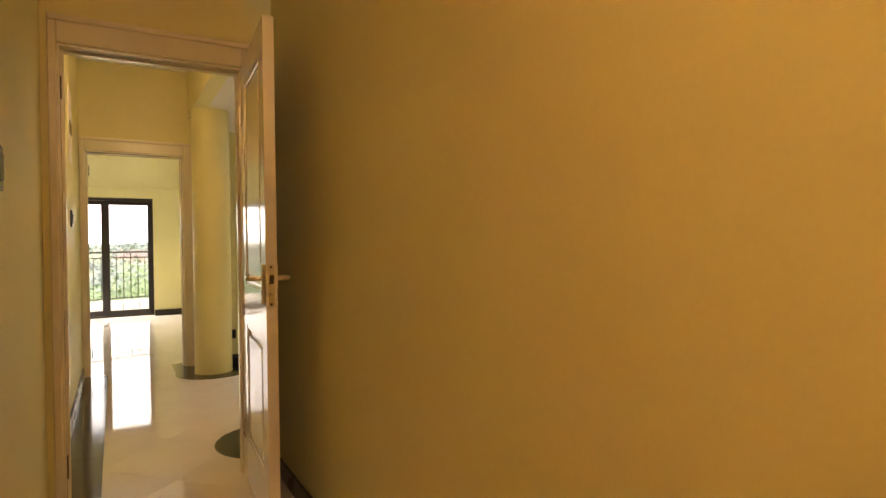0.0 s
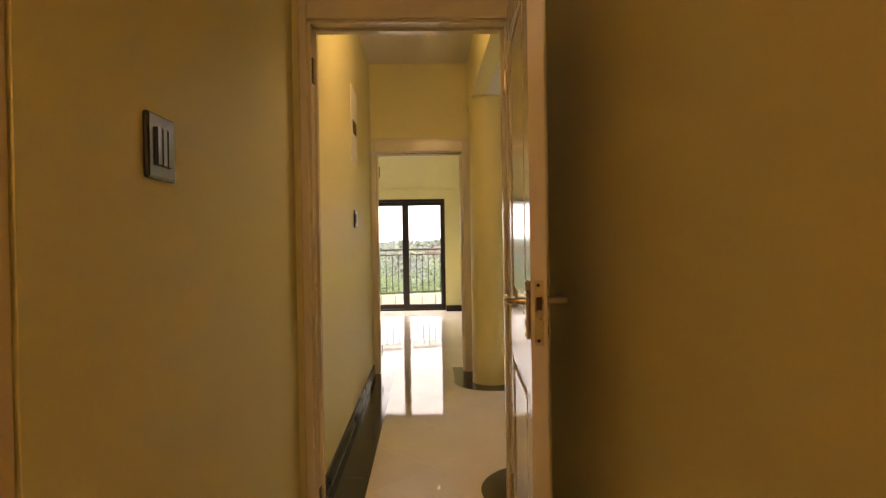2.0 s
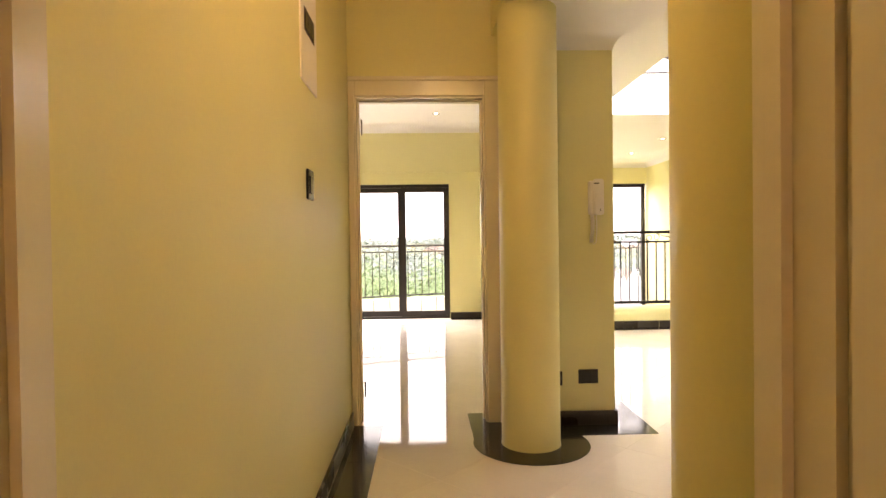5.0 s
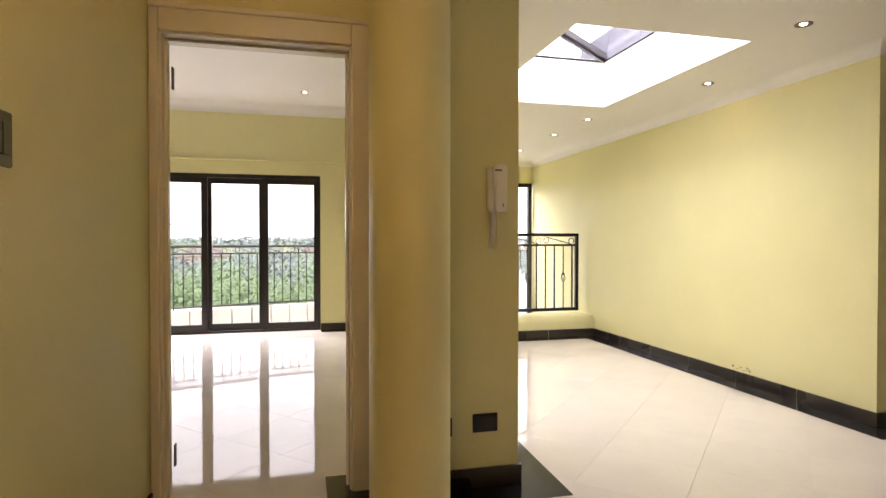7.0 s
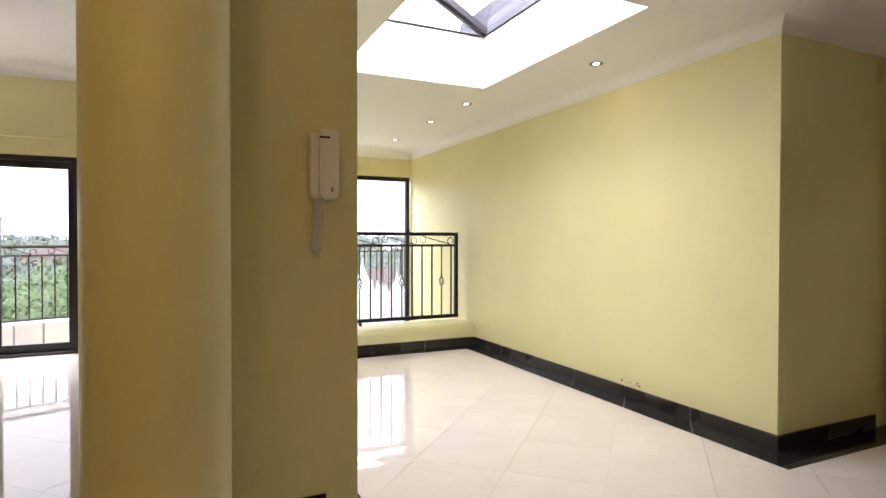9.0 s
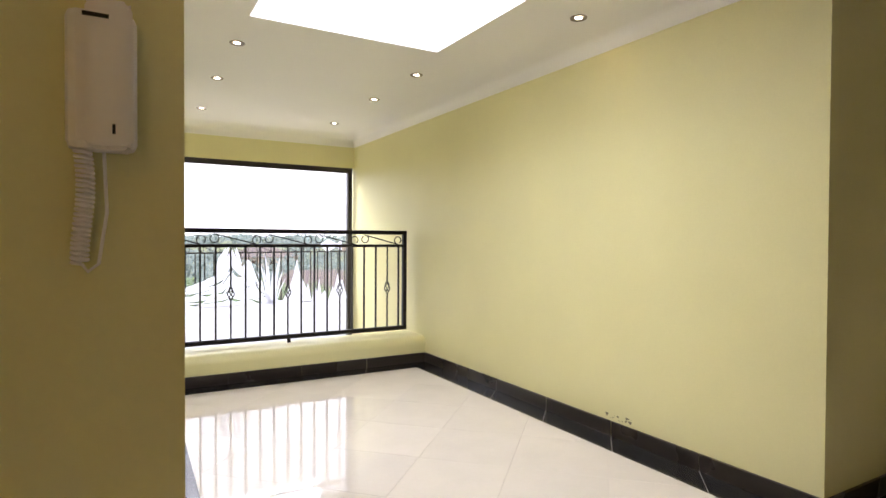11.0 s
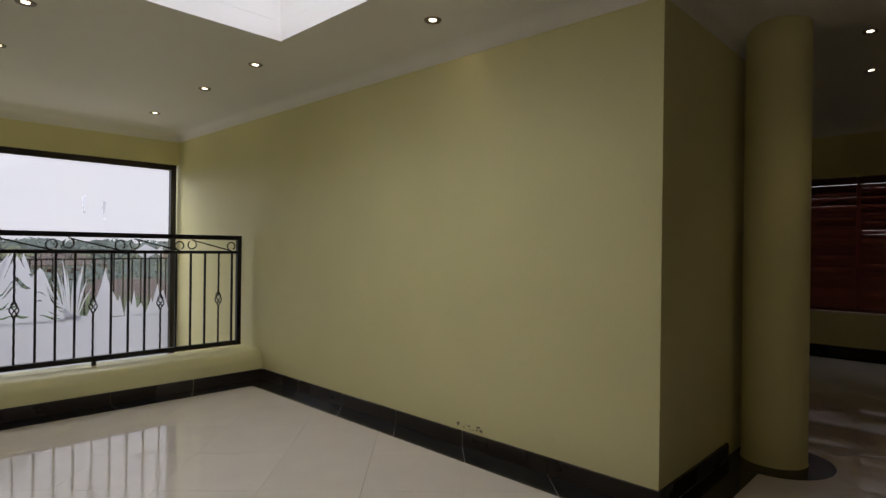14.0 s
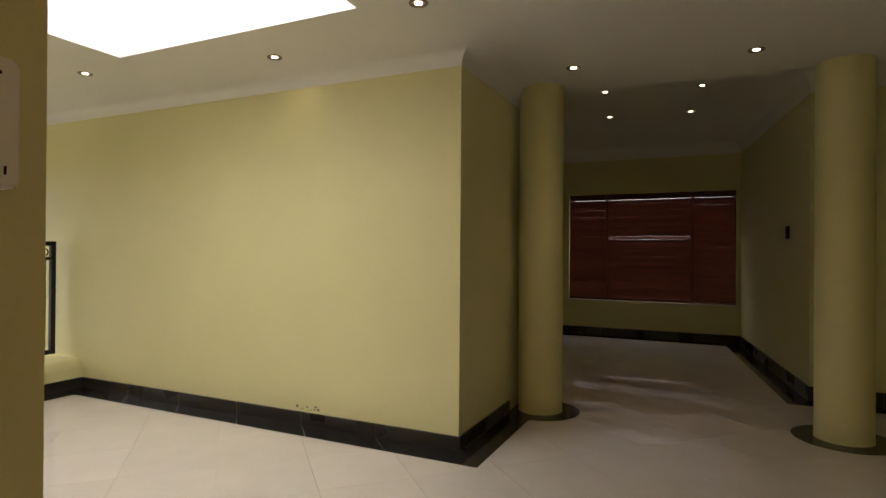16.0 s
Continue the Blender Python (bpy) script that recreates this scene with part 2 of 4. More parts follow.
def part(name, bm, mat, parent=None, label="", smooth=False):
    bmesh.ops.recalc_face_normals(bm, faces=bm.faces)
    me = bpy.data.meshes.new(name)
    bm.to_mesh(me)
    bm.free()
    me.materials.append(mat)
    if smooth:
        for p in me.polygons:
            p.use_smooth = True
        me.set_sharp_from_angle(angle=radians(35))
    ob = new(name, me)
    if parent is not None:
        ob.parent = parent
    if label:
        ob["label"] = label
    return ob


def structure(name, bm, mat, label, category="", smooth=False):
    return tagged(part(name, bm, mat, None, "", smooth), label, category, "", "structure")


def thing(name, label, category, group="", at=(0, 0, 0), kind=""):
    ob = new(name)
    ob.location = at
    ob.empty_display_size = 0.1
    return tagged(ob, label, category, group, kind)


B = bmesh.new

# ---------------------------------------------------------------- plan
XL = 1.865            # corridor wall face
CEIL, HIGH, FAR = 2.49, 2.94, 2.76
COVE = 2.363
D1A, D1B = 5.42, 5.54
D2A, D2B = 8.56, 8.71
XR = 6.065            # hall wall face
YC = 8.69             # corner of the hall wall
YRAIL, YWIN = 12.6, 14.27
YSL = 13.58


def wall(name, boxes, label):
    bm = B()
    for b in boxes:
        box(bm, *b)
    return structure(name, bm, YELLOW, label, "wall")


wall("wall_corridor", [(XL - 0.2, 0.2, -0.05, 1.852, 3.89, HIGH + 0.1), (XL - 0.2, 3.89, -0.05, XL, D2A, HIGH + 0.1)], "long yellow painted corridor wall")
wall("wall_bedroom_passage", [(2.875, 0.2, -0.05, 3.0, D1A, HIGH + 0.1)], "plain yellow painted passage wall beside the open door")
wall("wall_back", [(XL - 0.2, 0.05, -0.05, 3.0, 0.2, HIGH + 0.1)], "plain yellow wall closing the passage")
wall("wall_door_one", [(XL, D1A, -0.05, 1.915, D1B, HIGH + 0.1), (1.915, D1A, 2.13, 2.735, D1B, HIGH + 0.1), (2.735, D1A, -0.05, 8.6, D1B, HIGH + 0.1)], "yellow wall with the first doorway")
wall("wall_door_two", [(-2.6, D2A, -0.05, 1.895, D2B, HIGH + 0.2), (1.895, D2A, 2.115, 2.75, D2B, HIGH + 0.2), (2.75, D2A, -0.05, 3.3, D2B, HIGH + 0.2)], "yellow wall with the second doorway")
bm = B()
prism(bm, [(2.83, 8.46), (3.54, 8.46), (3.612, 14.45), (3.46, 14.45), (3.42, 8.59), (2.83, 8.585)], -2.6, HIGH + 0.2)
structure("wall_intercom", bm, YELLOW, "yellow wall end that carries the intercom", "wall")
bm = B()
prism(bm, [(XR, YC), (7.35, YC), (7.35, 9.35), (11.6, 9.35), (11.6, 9.5), (XR + 0.15, 9.5), (XR + 0.15, 14.45), (XR, 14.45)], -2.6, HIGH + 0.1)
structure("wall_hall", bm, YELLOW, "large plain yellow hall wall with a corner", "wall")
wall("wall_stairwell_window", [(3.6, YWIN, 2.10, XR, YWIN + 0.15, HIGH), (3.6, YWIN, -2.6, XR, YWIN + 0.15, -0.6)], "yellow wall above the big window")
bm = B()
rim = [(12.72, -2.6), (12.72, 0.25)] + [(12.40 - 0.08 * math.sin(a), 0.17 + 0.08 * math.cos(a)) for a in (math.pi / 2 * k / 6 for k in range(7))] + [(12.32, -2.6)]
low = [[bm.verts.new((x, y, z)) for y, z in rim] for x in (3.56, XR)]
bm.faces.new(low[0])
bm.faces.new(low[1][::-1])
for k in range(len(rim)):
    bm.faces.new((low[0][k], low[1][k], low[1][(k + 1) % len(rim)], low[0][(k + 1) % len(rim)]))
structure("low_wall", bm, YELLOW, "low yellow upstand wall under the balustrade", "wall", True)
wall("wall_lounge_outer", [(2.73, YSL - 0.02, -0.05, 3.46, YSL + 0.15, HIGH + 0.2), (-1.5, YSL - 0.02, 2.05, 2.73, YSL + 0.15, 2.225), (-2.6, YSL - 0.02, -0.05, -1.5, YSL + 0.15, HIGH + 0.2)], "yellow outer wall around the sliding doors")
wall("wall_beam", [(-2.6, YSL - 0.06, 2.225, 3.46, YSL + 0.15, HIGH + 0.2)], "slightly projecting yellow beam above the sliding doors")
# Added strip: gives shape to the highlight along the beam's lower edge.
wall("highlight_ledge", [(-2.6, YSL - 0.085, 2.222, 3.44, YSL - 0.061, 2.244)], "thin added ledge that draws the lit edge line along the beam")
wall("wall_lounge_side", [(-2.75, D2A, -0.05, -2.6, YSL + 0.15, HIGH + 0.2)], "yellow side wall of the sunny room")
bm = B()
prism(bm, [(11.6, 6.95), (8.45, 6.55), (8.45, D1B), (8.6, D1B), (8.6, 6.42), (11.6, 6.8)], -0.05, HIGH + 0.1)
structure("wall_far_side", bm, YELLOW, "yellow side wall of the dark end room", "wall")
wall("wall_far_end", [(11.4, 6.85, -0.05, 11.6, 9.35, 0.52), (11.4, 6.85, 2.07, 11.6, 9.35, HIGH + 0.1), (11.4, 6.85, 0.52, 11.6, 6.98, 2.07), (11.4, 9.22, 0.52, 11.6, 9.35, 2.07)], "yellow end wall with a wide window")

# yellow fascia between the high corridor ceiling and the hall ceiling
wall("wall_fascia", [(2.79, D1B, CEIL, 2.91, 8.56, HIGH)], "yellow fascia above the columns")

# Unseen strip, added to block light leaking between the two ceiling heights.
wall("wall_slot_filler", [(7.38, D1B, CEIL + 0.121, 7.42, 9.4, HIGH)], "unseen yellow strip closing the slot between the two ceilings")

# floors under the tiles
bm = B()
box(bm, -2.7, 0.1, -0.2, 3.62, YSL + 0.05, -0.006)
structure("floor", bm, GROUT, "grouted bed of the polished tile floor", "floor")
bm = B()
box(bm, 3.62, D1A, -0.2, 11.6, 12.5, -0.006)
structure("floor_hall", bm, GROUT, "grouted bed of the hall's tile floor", "floor")
bm = B()
box(bm, 3.5, 12.4, -2.8, 6.2, 14.4, -2.6)
structure("floor_stairwell", bm, TERRACE, "bare stairwell floor below the balustrade", "floor")

# ceilings
bm = B()
box(bm, XL - 0.2, 0.1, HIGH, 2.85, 8.7, HIGH + 0.15)
structure("ceiling_corridor", bm, WHITE, "high white painted corridor ceiling", "ceiling")
bm = B()
box(bm, -2.7, D2B, HIGH, 3.5, YSL + 0.1, HIGH + 0.15)
structure("ceiling_lounge", bm, WHITE, "white painted ceiling of the sunny room", "ceiling")
HX0, HX1, HY0, HY1, HZ = 4.11, 5.36, 8.98, 10.85, 2.93
bm = B()
for b in ((2.91, D1B, 3.55, 8.5), (3.55, D1B, HX0, 14.3), (HX1, D1B, 7.42, 14.3), (HX0, D1B, HX1, HY0), (HX0, HY1, HX1, 14.3)):
    box(bm, b[0], b[1], CEIL, b[2], b[3], CEIL + 0.12)
structure("ceiling_hall", bm, WHITE, "white hall ceiling with a skylight opening", "ceiling")
bm = B()
box(bm, 7.42, D1B, FAR, 11.6, 9.5, FAR + 0.12)
structure("ceiling_end_room", bm, WHITE, "white ceiling of the dark end room", "ceiling")
bm = B()
for b in ((HX0 - 0.1, HY0 - 0.1, HX0, HY1 + 0.1), (HX1, HY0 - 0.1, HX1 + 0.1, HY1 + 0.1), (HX0, HY0 - 0.1, HX1, HY0), (HX0, HY1, HX1, HY1 + 0.1)):
    box(bm, b[0], b[1], CEIL + 0.121, b[2], b[3], HZ)
structure("skylight_shaft", bm, WHITE, "white painted skylight shaft", "skylight shaft")


def coving(path, inward, z0, z1, w):
    """White cove along a wall line; corners are mitred. inward: +1 if the room lies to the left of the line."""
    bm = B()
    pts = [Vector((*p, 0)) for p in path]
    dirs = [(b - a).normalized() for a, b in zip(pts, pts[1:])]
    prof = [(w * (1 - math.cos(a)) , z0 + (z1 - z0) * math.sin(a)) for a in (math.pi / 2 * k / 6 for k in range(7))]
    rings = []
    for i, p in enumerate(pts):
        d0 = dirs[max(i - 1, 0)]
        d1 = dirs[min(i, len(dirs) - 1)]
        n0 = Vector((-d0.y, d0.x, 0)) * inward
        n1 = Vector((-d1.y, d1.x, 0)) * inward
        n = (n0 + n1) / (1 + n0.dot(n1))
        rings.append([bm.verts.new(p + n * (o + 0.003) + Vector((0, 0, z))) for o, z in [(-0.003, z1)] + [(-0.003, z0)] + prof])
    for a, b in zip(rings, rings[1:]):
        for k in range(len(a)):
            j = (k + 1) % len(a)
            bm.faces.new((a[k], a[j], b[j], b[k]))
    return structure("trim", bm, WHITE, "smooth white plaster cove cornice", "cornice", True)


coving([(7.42, YC), (XR, YC), (XR, YWIN), (3.61, YWIN), (3.54, 8.46), (2.95, 8.46)], 1, COVE, CEIL, 0.22)
coving([(3.46, YSL - 0.06), (-2.6, YSL - 0.06), (-2.6, D2B)], 1, HIGH - 0.12, HIGH, 0.16)
coving([(7.42, 9.35), (11.4, 9.35), (11.4, 6.925), (8.45, 6.55), (8.45, D1B)], -1, FAR - 0.2, FAR, 0.2)


# columns
def column(x, y, z1, label):
    bm = B()
    lathe(bm, [(0.172, 0), (0.168, 0.02), (0.167, z1)], x, y, 64)
    return structure("column", bm, YELLOW, label, "column", True)


C1, C2, C3, C4 = (2.97, 5.93), (2.945, 8.16), (7.18, 8.49), (7.40, 6.5)
for c in (C1, C2):
    column(*c, CEIL, "round yellow painted column in the corridor")
for c in (C3, C4):
    column(*c, CEIL + 0.05, "round yellow painted column before the end room")

# ---------------------------------------------------------------- skirting and floor borders
def skirting(path, inward, cap=0.09, border=0.2, lengths=0.62, floor_strip=True):
    """Black skirting tiles against a wall line, and the black strip on the floor before them."""
    pts = [Vector((*p, 0)) for p in path]
    dirs = [(b - a).normalized() for a, b in zip(pts, pts[1:])]
    off = []
    for i, p in enumerate(pts):
        d0, d1 = dirs[max(i - 1, 0)], dirs[min(i, len(dirs) - 1)]
        n0 = Vector((-d0.y, d0.x, 0)) * inward
        n1 = Vector((-d1.y, d1.x, 0)) * inward
        off.append((n0 + n1) / (1 + n0.dot(n1)))
    base = thing("baseboard", "glossy black tiled skirting with a black floor border", "skirting", "", (0, 0, 0), "structure")
    for i in range(len(pts) - 1):
        a, b, na, nb = pts[i], pts[i + 1], off[i], off[i + 1]
        count = max(1, round((b - a).length / lengths))
        for k in range(count):
            gap = 0.0018
            ln = (b - a).length
            f0 = k / count + (gap / ln if k else 0)
            f1 = (k + 1) / count - (gap / ln if k < count - 1 else 0)
            for name, d0, d1, z0, z1, mat in (("skirting_tile", 0.0, 0.014, 0.0, cap, SKIRT), ("border_slab", 0.0175, border, -0.004, 0.0022, GRANITE)):
                if name == "border_slab" and not floor_strip:
                    continue

                def at(f, d):
                    e0, e1 = a + na * d, b + nb * d
                    return e0.lerp(e1, f)
                q = [at(f0, d0), at(f1, d0), at(f1, d1), at(f0, d1)]
                bm = B()
                prism(bm, [(v.x, v.y) for v in q], z0, z1)
                part(name, bm, mat, base)
    return base


def ring(c, r0, r1, a0=0, a1=360):
    bm = B()
    n = 40
    pts = [(c[0] + r1 * math.cos(radians(a0 + (a1 - a0) * k / n)), c[1] + r1 * math.sin(radians(a0 + (a1 - a0) * k / n))) for k in range(n + 1)]
    if a1 - a0 == 360:
        pts = pts[:-1]
    prism(bm, pts, -0.004, 0.003)
    return structure("trim", bm, GRANITE, "black granite inlay round a column foot", "floor inlay")


skirting([(XL, D2A - 0.03), (XL, D1B)], 1)
skirting([(2.875, D1A - 0.02), (2.875, 0.25)], -1, floor_strip=False)
skirting([(7.0, YC), (XR, YC), (XR, 12.32), (3.6, 12.32), (3.54, 8.46), (2.83, 8.46)], 1)
skirting([(11.4, 9.35), (11.4, 6.925), (8.45, 6.55), (8.45, D1B)], -1, cap=0.12)
skirting([(3.43, D2B), (3.46, YSL - 0.02), (2.735, YSL - 0.02)], 1)
for c in (C1, C2):
    ring(c, 0.16, 0.335)
for c in (C3, C4):
    ring(c, 0.16, 0.30)
bm = B()
prism(bm, [(2.62, 8.2), (2.95, 8.2), (2.95, 8.74), (2.62, 8.74)], -0.004, 0.0026)
structure("trim", bm, GRANITE, "black granite inlay at the door jamb", "floor inlay")


# ---------------------------------------------------------------- door frames
def door_frame(name, x0, x1, ya, yb, h, label, left_cut):
    f = thing(name, label, "door frame", "", (0, 0, 0), "structure")
    for n, b in (("jamb", (x0, ya - 0.004, 0, x0 + 0.022, yb + 0.004, h)), ("jamb", (x1 - 0.022, ya - 0.004, 0, x1, yb + 0.004, h)), ("head", (x0, ya - 0.004, h - 0.022, x1, yb + 0.004, h))):
        bm = B()
        box(bm, *b)
        part(n, bm, TRIM, f)
    for side, y in ((-1, ya), (1, yb))[:1 if name == "door_1" else 2]:
        y0, y1 = sorted((y + side * 0.001, y + side * 0.022))
        ym0, ym1 = sorted((y + side * 0.001, y + side * 0.032))
        lx = max(x0 - 0.095, left_cut)
        for n, b in (("architrave", (lx, y0, 0, x0 + 0.012, y1, h + 0.11)), ("architrave", (x1 - 0.012, y0, 0, x1 + 0.095, y1, h + 0.11)), ("architrave", (x0 + 0.012, y0, h - 0.012, x1 - 0.012, y1, h + 0.11))):
            bm = B()
            box(bm, *b, bevel=0.006)
            part(n, bm, TRIM, f)
        for n, b in (("moulding", (lx, ym0, h + 0.084, x1 + 0.099, ym1, h + 0.113)), ("moulding", (x1 + 0.07, ym0, 0, x1 + 0.099, ym1, h + 0.084))):
            bm = B()
            box(bm, *b, bevel=0.007)
            part(n, bm, TRIM, f)
    for b in ((x0 + 0.022, ya + 0.055, 0, x0 + 0.034, ya + 0.09, h - 0.022), (x1 - 0.034, ya + 0.055, 0, x1 - 0.022, ya + 0.09, h - 0.022), (x0 + 0.034, ya + 0.055, h - 0.034, x1 - 0.034, ya + 0.09, h - 0.022)):
        bm = B()
        box(bm, *b)
        part("stop", bm, TRIM, f)
    return f


fr1 = door_frame("door_1", 1.915, 2.735, D1A, D1B, 2.13, "cream gloss painted wooden door frame", 1.893)
fr2 = door_frame("door_2", 1.895, 2.75, D2A, D2B, 2.115, "cream gloss painted door frame without a leaf", XL + 0.002)
for f, y, hs in ((fr1, D1A + 0.02, (1.93, 0.2)), (fr2, D2B - 0.05, (1.93, 0.2))):
    for z in hs:
        # No recess is cut: a dark box stands for its shade.
        bm = B()
        box(bm, 1.936, y, z - 0.05, 1.942, y + 0.03, z + 0.05)
        part("hinge_recess_shade", bm, HOLESHADE, f, "dark box coloured as the shade of an empty hinge recess")
bm = B()
box(bm, 1.936, D1A + 0.008, 0.92, 1.9395, D1A + 0.03, 1.1, bevel=0.001)
part("strike_plate", bm, CHROME, fr1, "small nickel strike plate")


def panel_door(name, label, w, h, mat):
    """A leaf in its own x (width), y (thickness 0 to 0.04), z; raised panels on both faces."""
    d = thing(name, label, "door")
    bm = B()
    st, ty = 0.115, 0.044
    mids = [(0.22, 0.80), (1.0, h - 0.12)]
    box(bm, 0, 0, 0, st, ty, h)
    box(bm, w - st, 0, 0, w, ty, h)
    zs = [0] + [v for m in mids for v in m] + [h]
    for a, b in zip(zs[::2], zs[1::2]):
        box(bm, st, 0, a, w - st, ty, b)
    part("leaf_frame", bm, mat, d)
    for a, b in mids:
        bm = B()
        box(bm, st, 0.012, a, w - st, ty - 0.012, b)
        part("panel", bm, mat, d)
        for y0, y1 in ((0.003, 0.0125), (ty - 0.0125, ty - 0.003)):
            bm = B()
            box(bm, st + 0.05, y0, a + 0.05, w - st - 0.05, y1, b - 0.05, bevel=0.006)
            part("raised_field", bm, mat, d)
            for bb in ((st, a, st + 0.02, b), (w - st - 0.02, a, w - st, b), (st + 0.02, a, w - st - 0.02, a + 0.02), (st + 0.02, b - 0.02, w - st - 0.02, b)):
                bm = B()
                box(bm, bb[0], min(y0, y1) - (0.001 if y0 < 0.01 else -0.002), bb[1], bb[2], max(y0, y1) + (0.0 if y0 < 0.01 else 0.001), bb[3], bevel=0.004)
                part("bead", bm, mat, d)
    return d


leaf = panel_door("door", "open cream gloss panelled door with a nickel lever handle", 0.728, 2.105, LEAF)
LW = 0.728
for side, y in ((-1, 0.0), (1, 0.044)):
    bm = B()
    y0, y1 = sorted((y, y + side * 0.009))
    box(bm, LW - 0.075, y0, 0.95, LW - 0.038, y1, 1.113, bevel=0.003)
    plate_ob = part("handle_plate", bm, CHROME, leaf, "nickel handle back plate")
    bm = B()
    x = LW - 0.057
    tube(bm, [(x, y, 1.055), (x, y + side * 0.045, 1.055), (x - 0.006, y + side * 0.055, 1.055), (x - 0.02, y + side * 0.058, 1.055), (x - 0.09, y + side * 0.056, 1.052), (x - 0.102, y + side * 0.052, 1.058)], [0.011, 0.010, 0.010, 0.010, 0.009, 0.008], 12)
    part("lever", bm, CHROME, plate_ob, "nickel lever", True)
    bm = B()
    box(bm, x - 0.003, y0 - 0.001, 0.985, x + 0.003, y1 + 0.001, 1.008)
    part("keyhole", bm, HOLESHADE, plate_ob, "keyhole, its shade a dark box")
    for z in (0.961, 1.102):
        bm = B()
        tube(bm, [(x, y, z), (x, y + side * 0.011, z)], 0.005, 10)
        part("screw", bm, CHROME, plate_ob)
bm = B()
box(bm, LW, 0.010, 0.94, LW + 0.003, 0.034, 1.115, bevel=0.001)
lock = part("lock_plate", bm, CHROME, leaf, "worn nickel mortice lock face plate")
for n, b, mt in (("latch_opening", (LW + 0.002, 0.014, 1.035, LW + 0.0036, 0.030, 1.07), HOLESHADE), ("bolt", (LW + 0.002, 0.016, 0.975, LW + 0.0045, 0.028, 1.02), CHROME)):
    bm = B()
    box(bm, *b)
    part(n, bm, mt, lock)
for z in (0.953, 1.102):
    bm = B()
    tube(bm, [(LW + 0.002, 0.02, z), (LW + 0.004, 0.02, z)], 0.005, 10)
    part("screw", bm, HOLESHADE, lock)
for z in (0.25, 1.85):
    bm = B()
    tube(bm, [(0.0, -0.006, z - 0.05), (0.0, -0.006, z + 0.05)], 0.007, 10)
    part("hinge", bm, CHROME, leaf, "nickel butt hinge")
leaf.matrix_world = pose(2.710, 5.392, 0.012, 0, 0, 180 + 86)

cup = thing("cupboard", "tall flush built-in cupboard front of peach board", "cupboard", "", (1.845, 3.32, 0))
# Dark backing strip draws the shaded line along the panel's edge.
bm = B()
box(bm, 0.001, -0.75, 0.0, 0.003, 0.569, 2.52)
part("gap_shade_strip", bm, HOLESHADE, cup, "dark strip coloured as the shade in the gap by the cupboard door")
bm = B()
box(bm, 0.004, -0.75, 0.1, 0.018, 0.562, 2.5, bevel=0.002)
part("door_panel", bm, PEACH, cup)
bm = B()
box(bm, 0.004, -0.75, 0.0, 0.012, 0.562, 0.094)
part("plinth", bm, PEACH, cup)


# ---------------------------------------------------------------- sliding doors of the sunny room
slider = thing("sliding_door", "dark bronze aluminium sliding glass doors to the balcony", "sliding door", "", (0, YSL, 0))
PW = 0.70
X1 = 2.73
for n, b in (("outer_frame", (-1.5, 0.0, 2.0, X1, 0.12, 2.05)), ("outer_frame", (-1.5, 0.0, -0.005, X1, 0.12, 0.03)), ("outer_frame", (X1 - 0.05, 0.0, 0.03, X1, 0.12, 2.0)), ("outer_frame", (-1.5, 0.0, 0.03, -1.45, 0.12, 2.0))):
    bm = B()
    box(bm, *b, bevel=0.004)
    part(n, bm, ALU, slider)
for k in range(6):
    xr = X1 - 0.03 - k * PW + 0.02
    xl = xr - PW - 0.03
    y0 = 0.015 if k % 2 == 0 else 0.062
    bm = B()
    for b in ((xl, 0.03, xl + 0.075, 2.0), (xr - 0.075, 0.03, xr, 2.0), (xl + 0.075, 0.03, xr - 0.075, 0.115), (xl + 0.075, 1.93, xr - 0.075, 2.0)):
        box(bm, b[0], y0, b[1], b[2], y0 + 0.04, b[3])
    sash = part("sash", bm, ALU, slider)
    bm = B()
    box(bm, xl + 0.07, y0 + 0.017, 0.11, xr - 0.07, y0 + 0.023, 1.935)
    g = part("pane", bm, PANE, sash, "clear glass pane")
    g.visible_shadow = False

# ---------------------------------------------------------------- stairwell window
gw = thing("window_1", "large fixed window with etched sea motifs on its glass", "window", "", (0, YWIN, 0), "structure")
for b in ((3.63, 0, 2.04, 6.04, 0.07, 2.10), (3.63, 0, -0.6, 3.69, 0.07, 2.04), (5.98, 0, -0.6, 6.04, 0.07, 2.04)):
    bm = B()
    box(bm, *b, bevel=0.004)
    part("window_frame", bm, ALU, gw)
bm = B()
box(bm, 3.68, 0.03, -0.6, 5.99, 0.036, 2.05)
g = part("pane", bm, PANE, gw, "clear glass pane")
g.visible_shadow = False

# ---------------------------------------------------------------- indoor balustrade
def scroll(bm, x0, z0, w, h, y):
    """A lazy S: a curl at each end and a straight run between."""
    r = h * 0.42
    c0, c1 = Vector((x0 + r + 0.01, y, z0 + h * 0.52)), Vector((x0 + w - r - 0.01, y, z0 + h * 0.42))
    pts = []
    for k in range(17):
        a = radians(-60 - 330 + 330 * (k / 16) * 1.0 + 150)
        rr = r * (0.75 + 0.25 * k / 16)
        pts.append(c0 + Vector((math.cos(a) * rr, 0, math.sin(a) * rr)))
    q = []
    for k in range(17):
        a = radians(-60 - 330 + 330 * (k / 16) * 1.0 + 330)
        rr = r * (0.75 + 0.25 * k / 16)
        q.append(c1 + Vector((math.cos(a) * rr, 0, math.sin(a) * rr)))
    tube(bm, pts + q[::-1], 0.0055, 6)


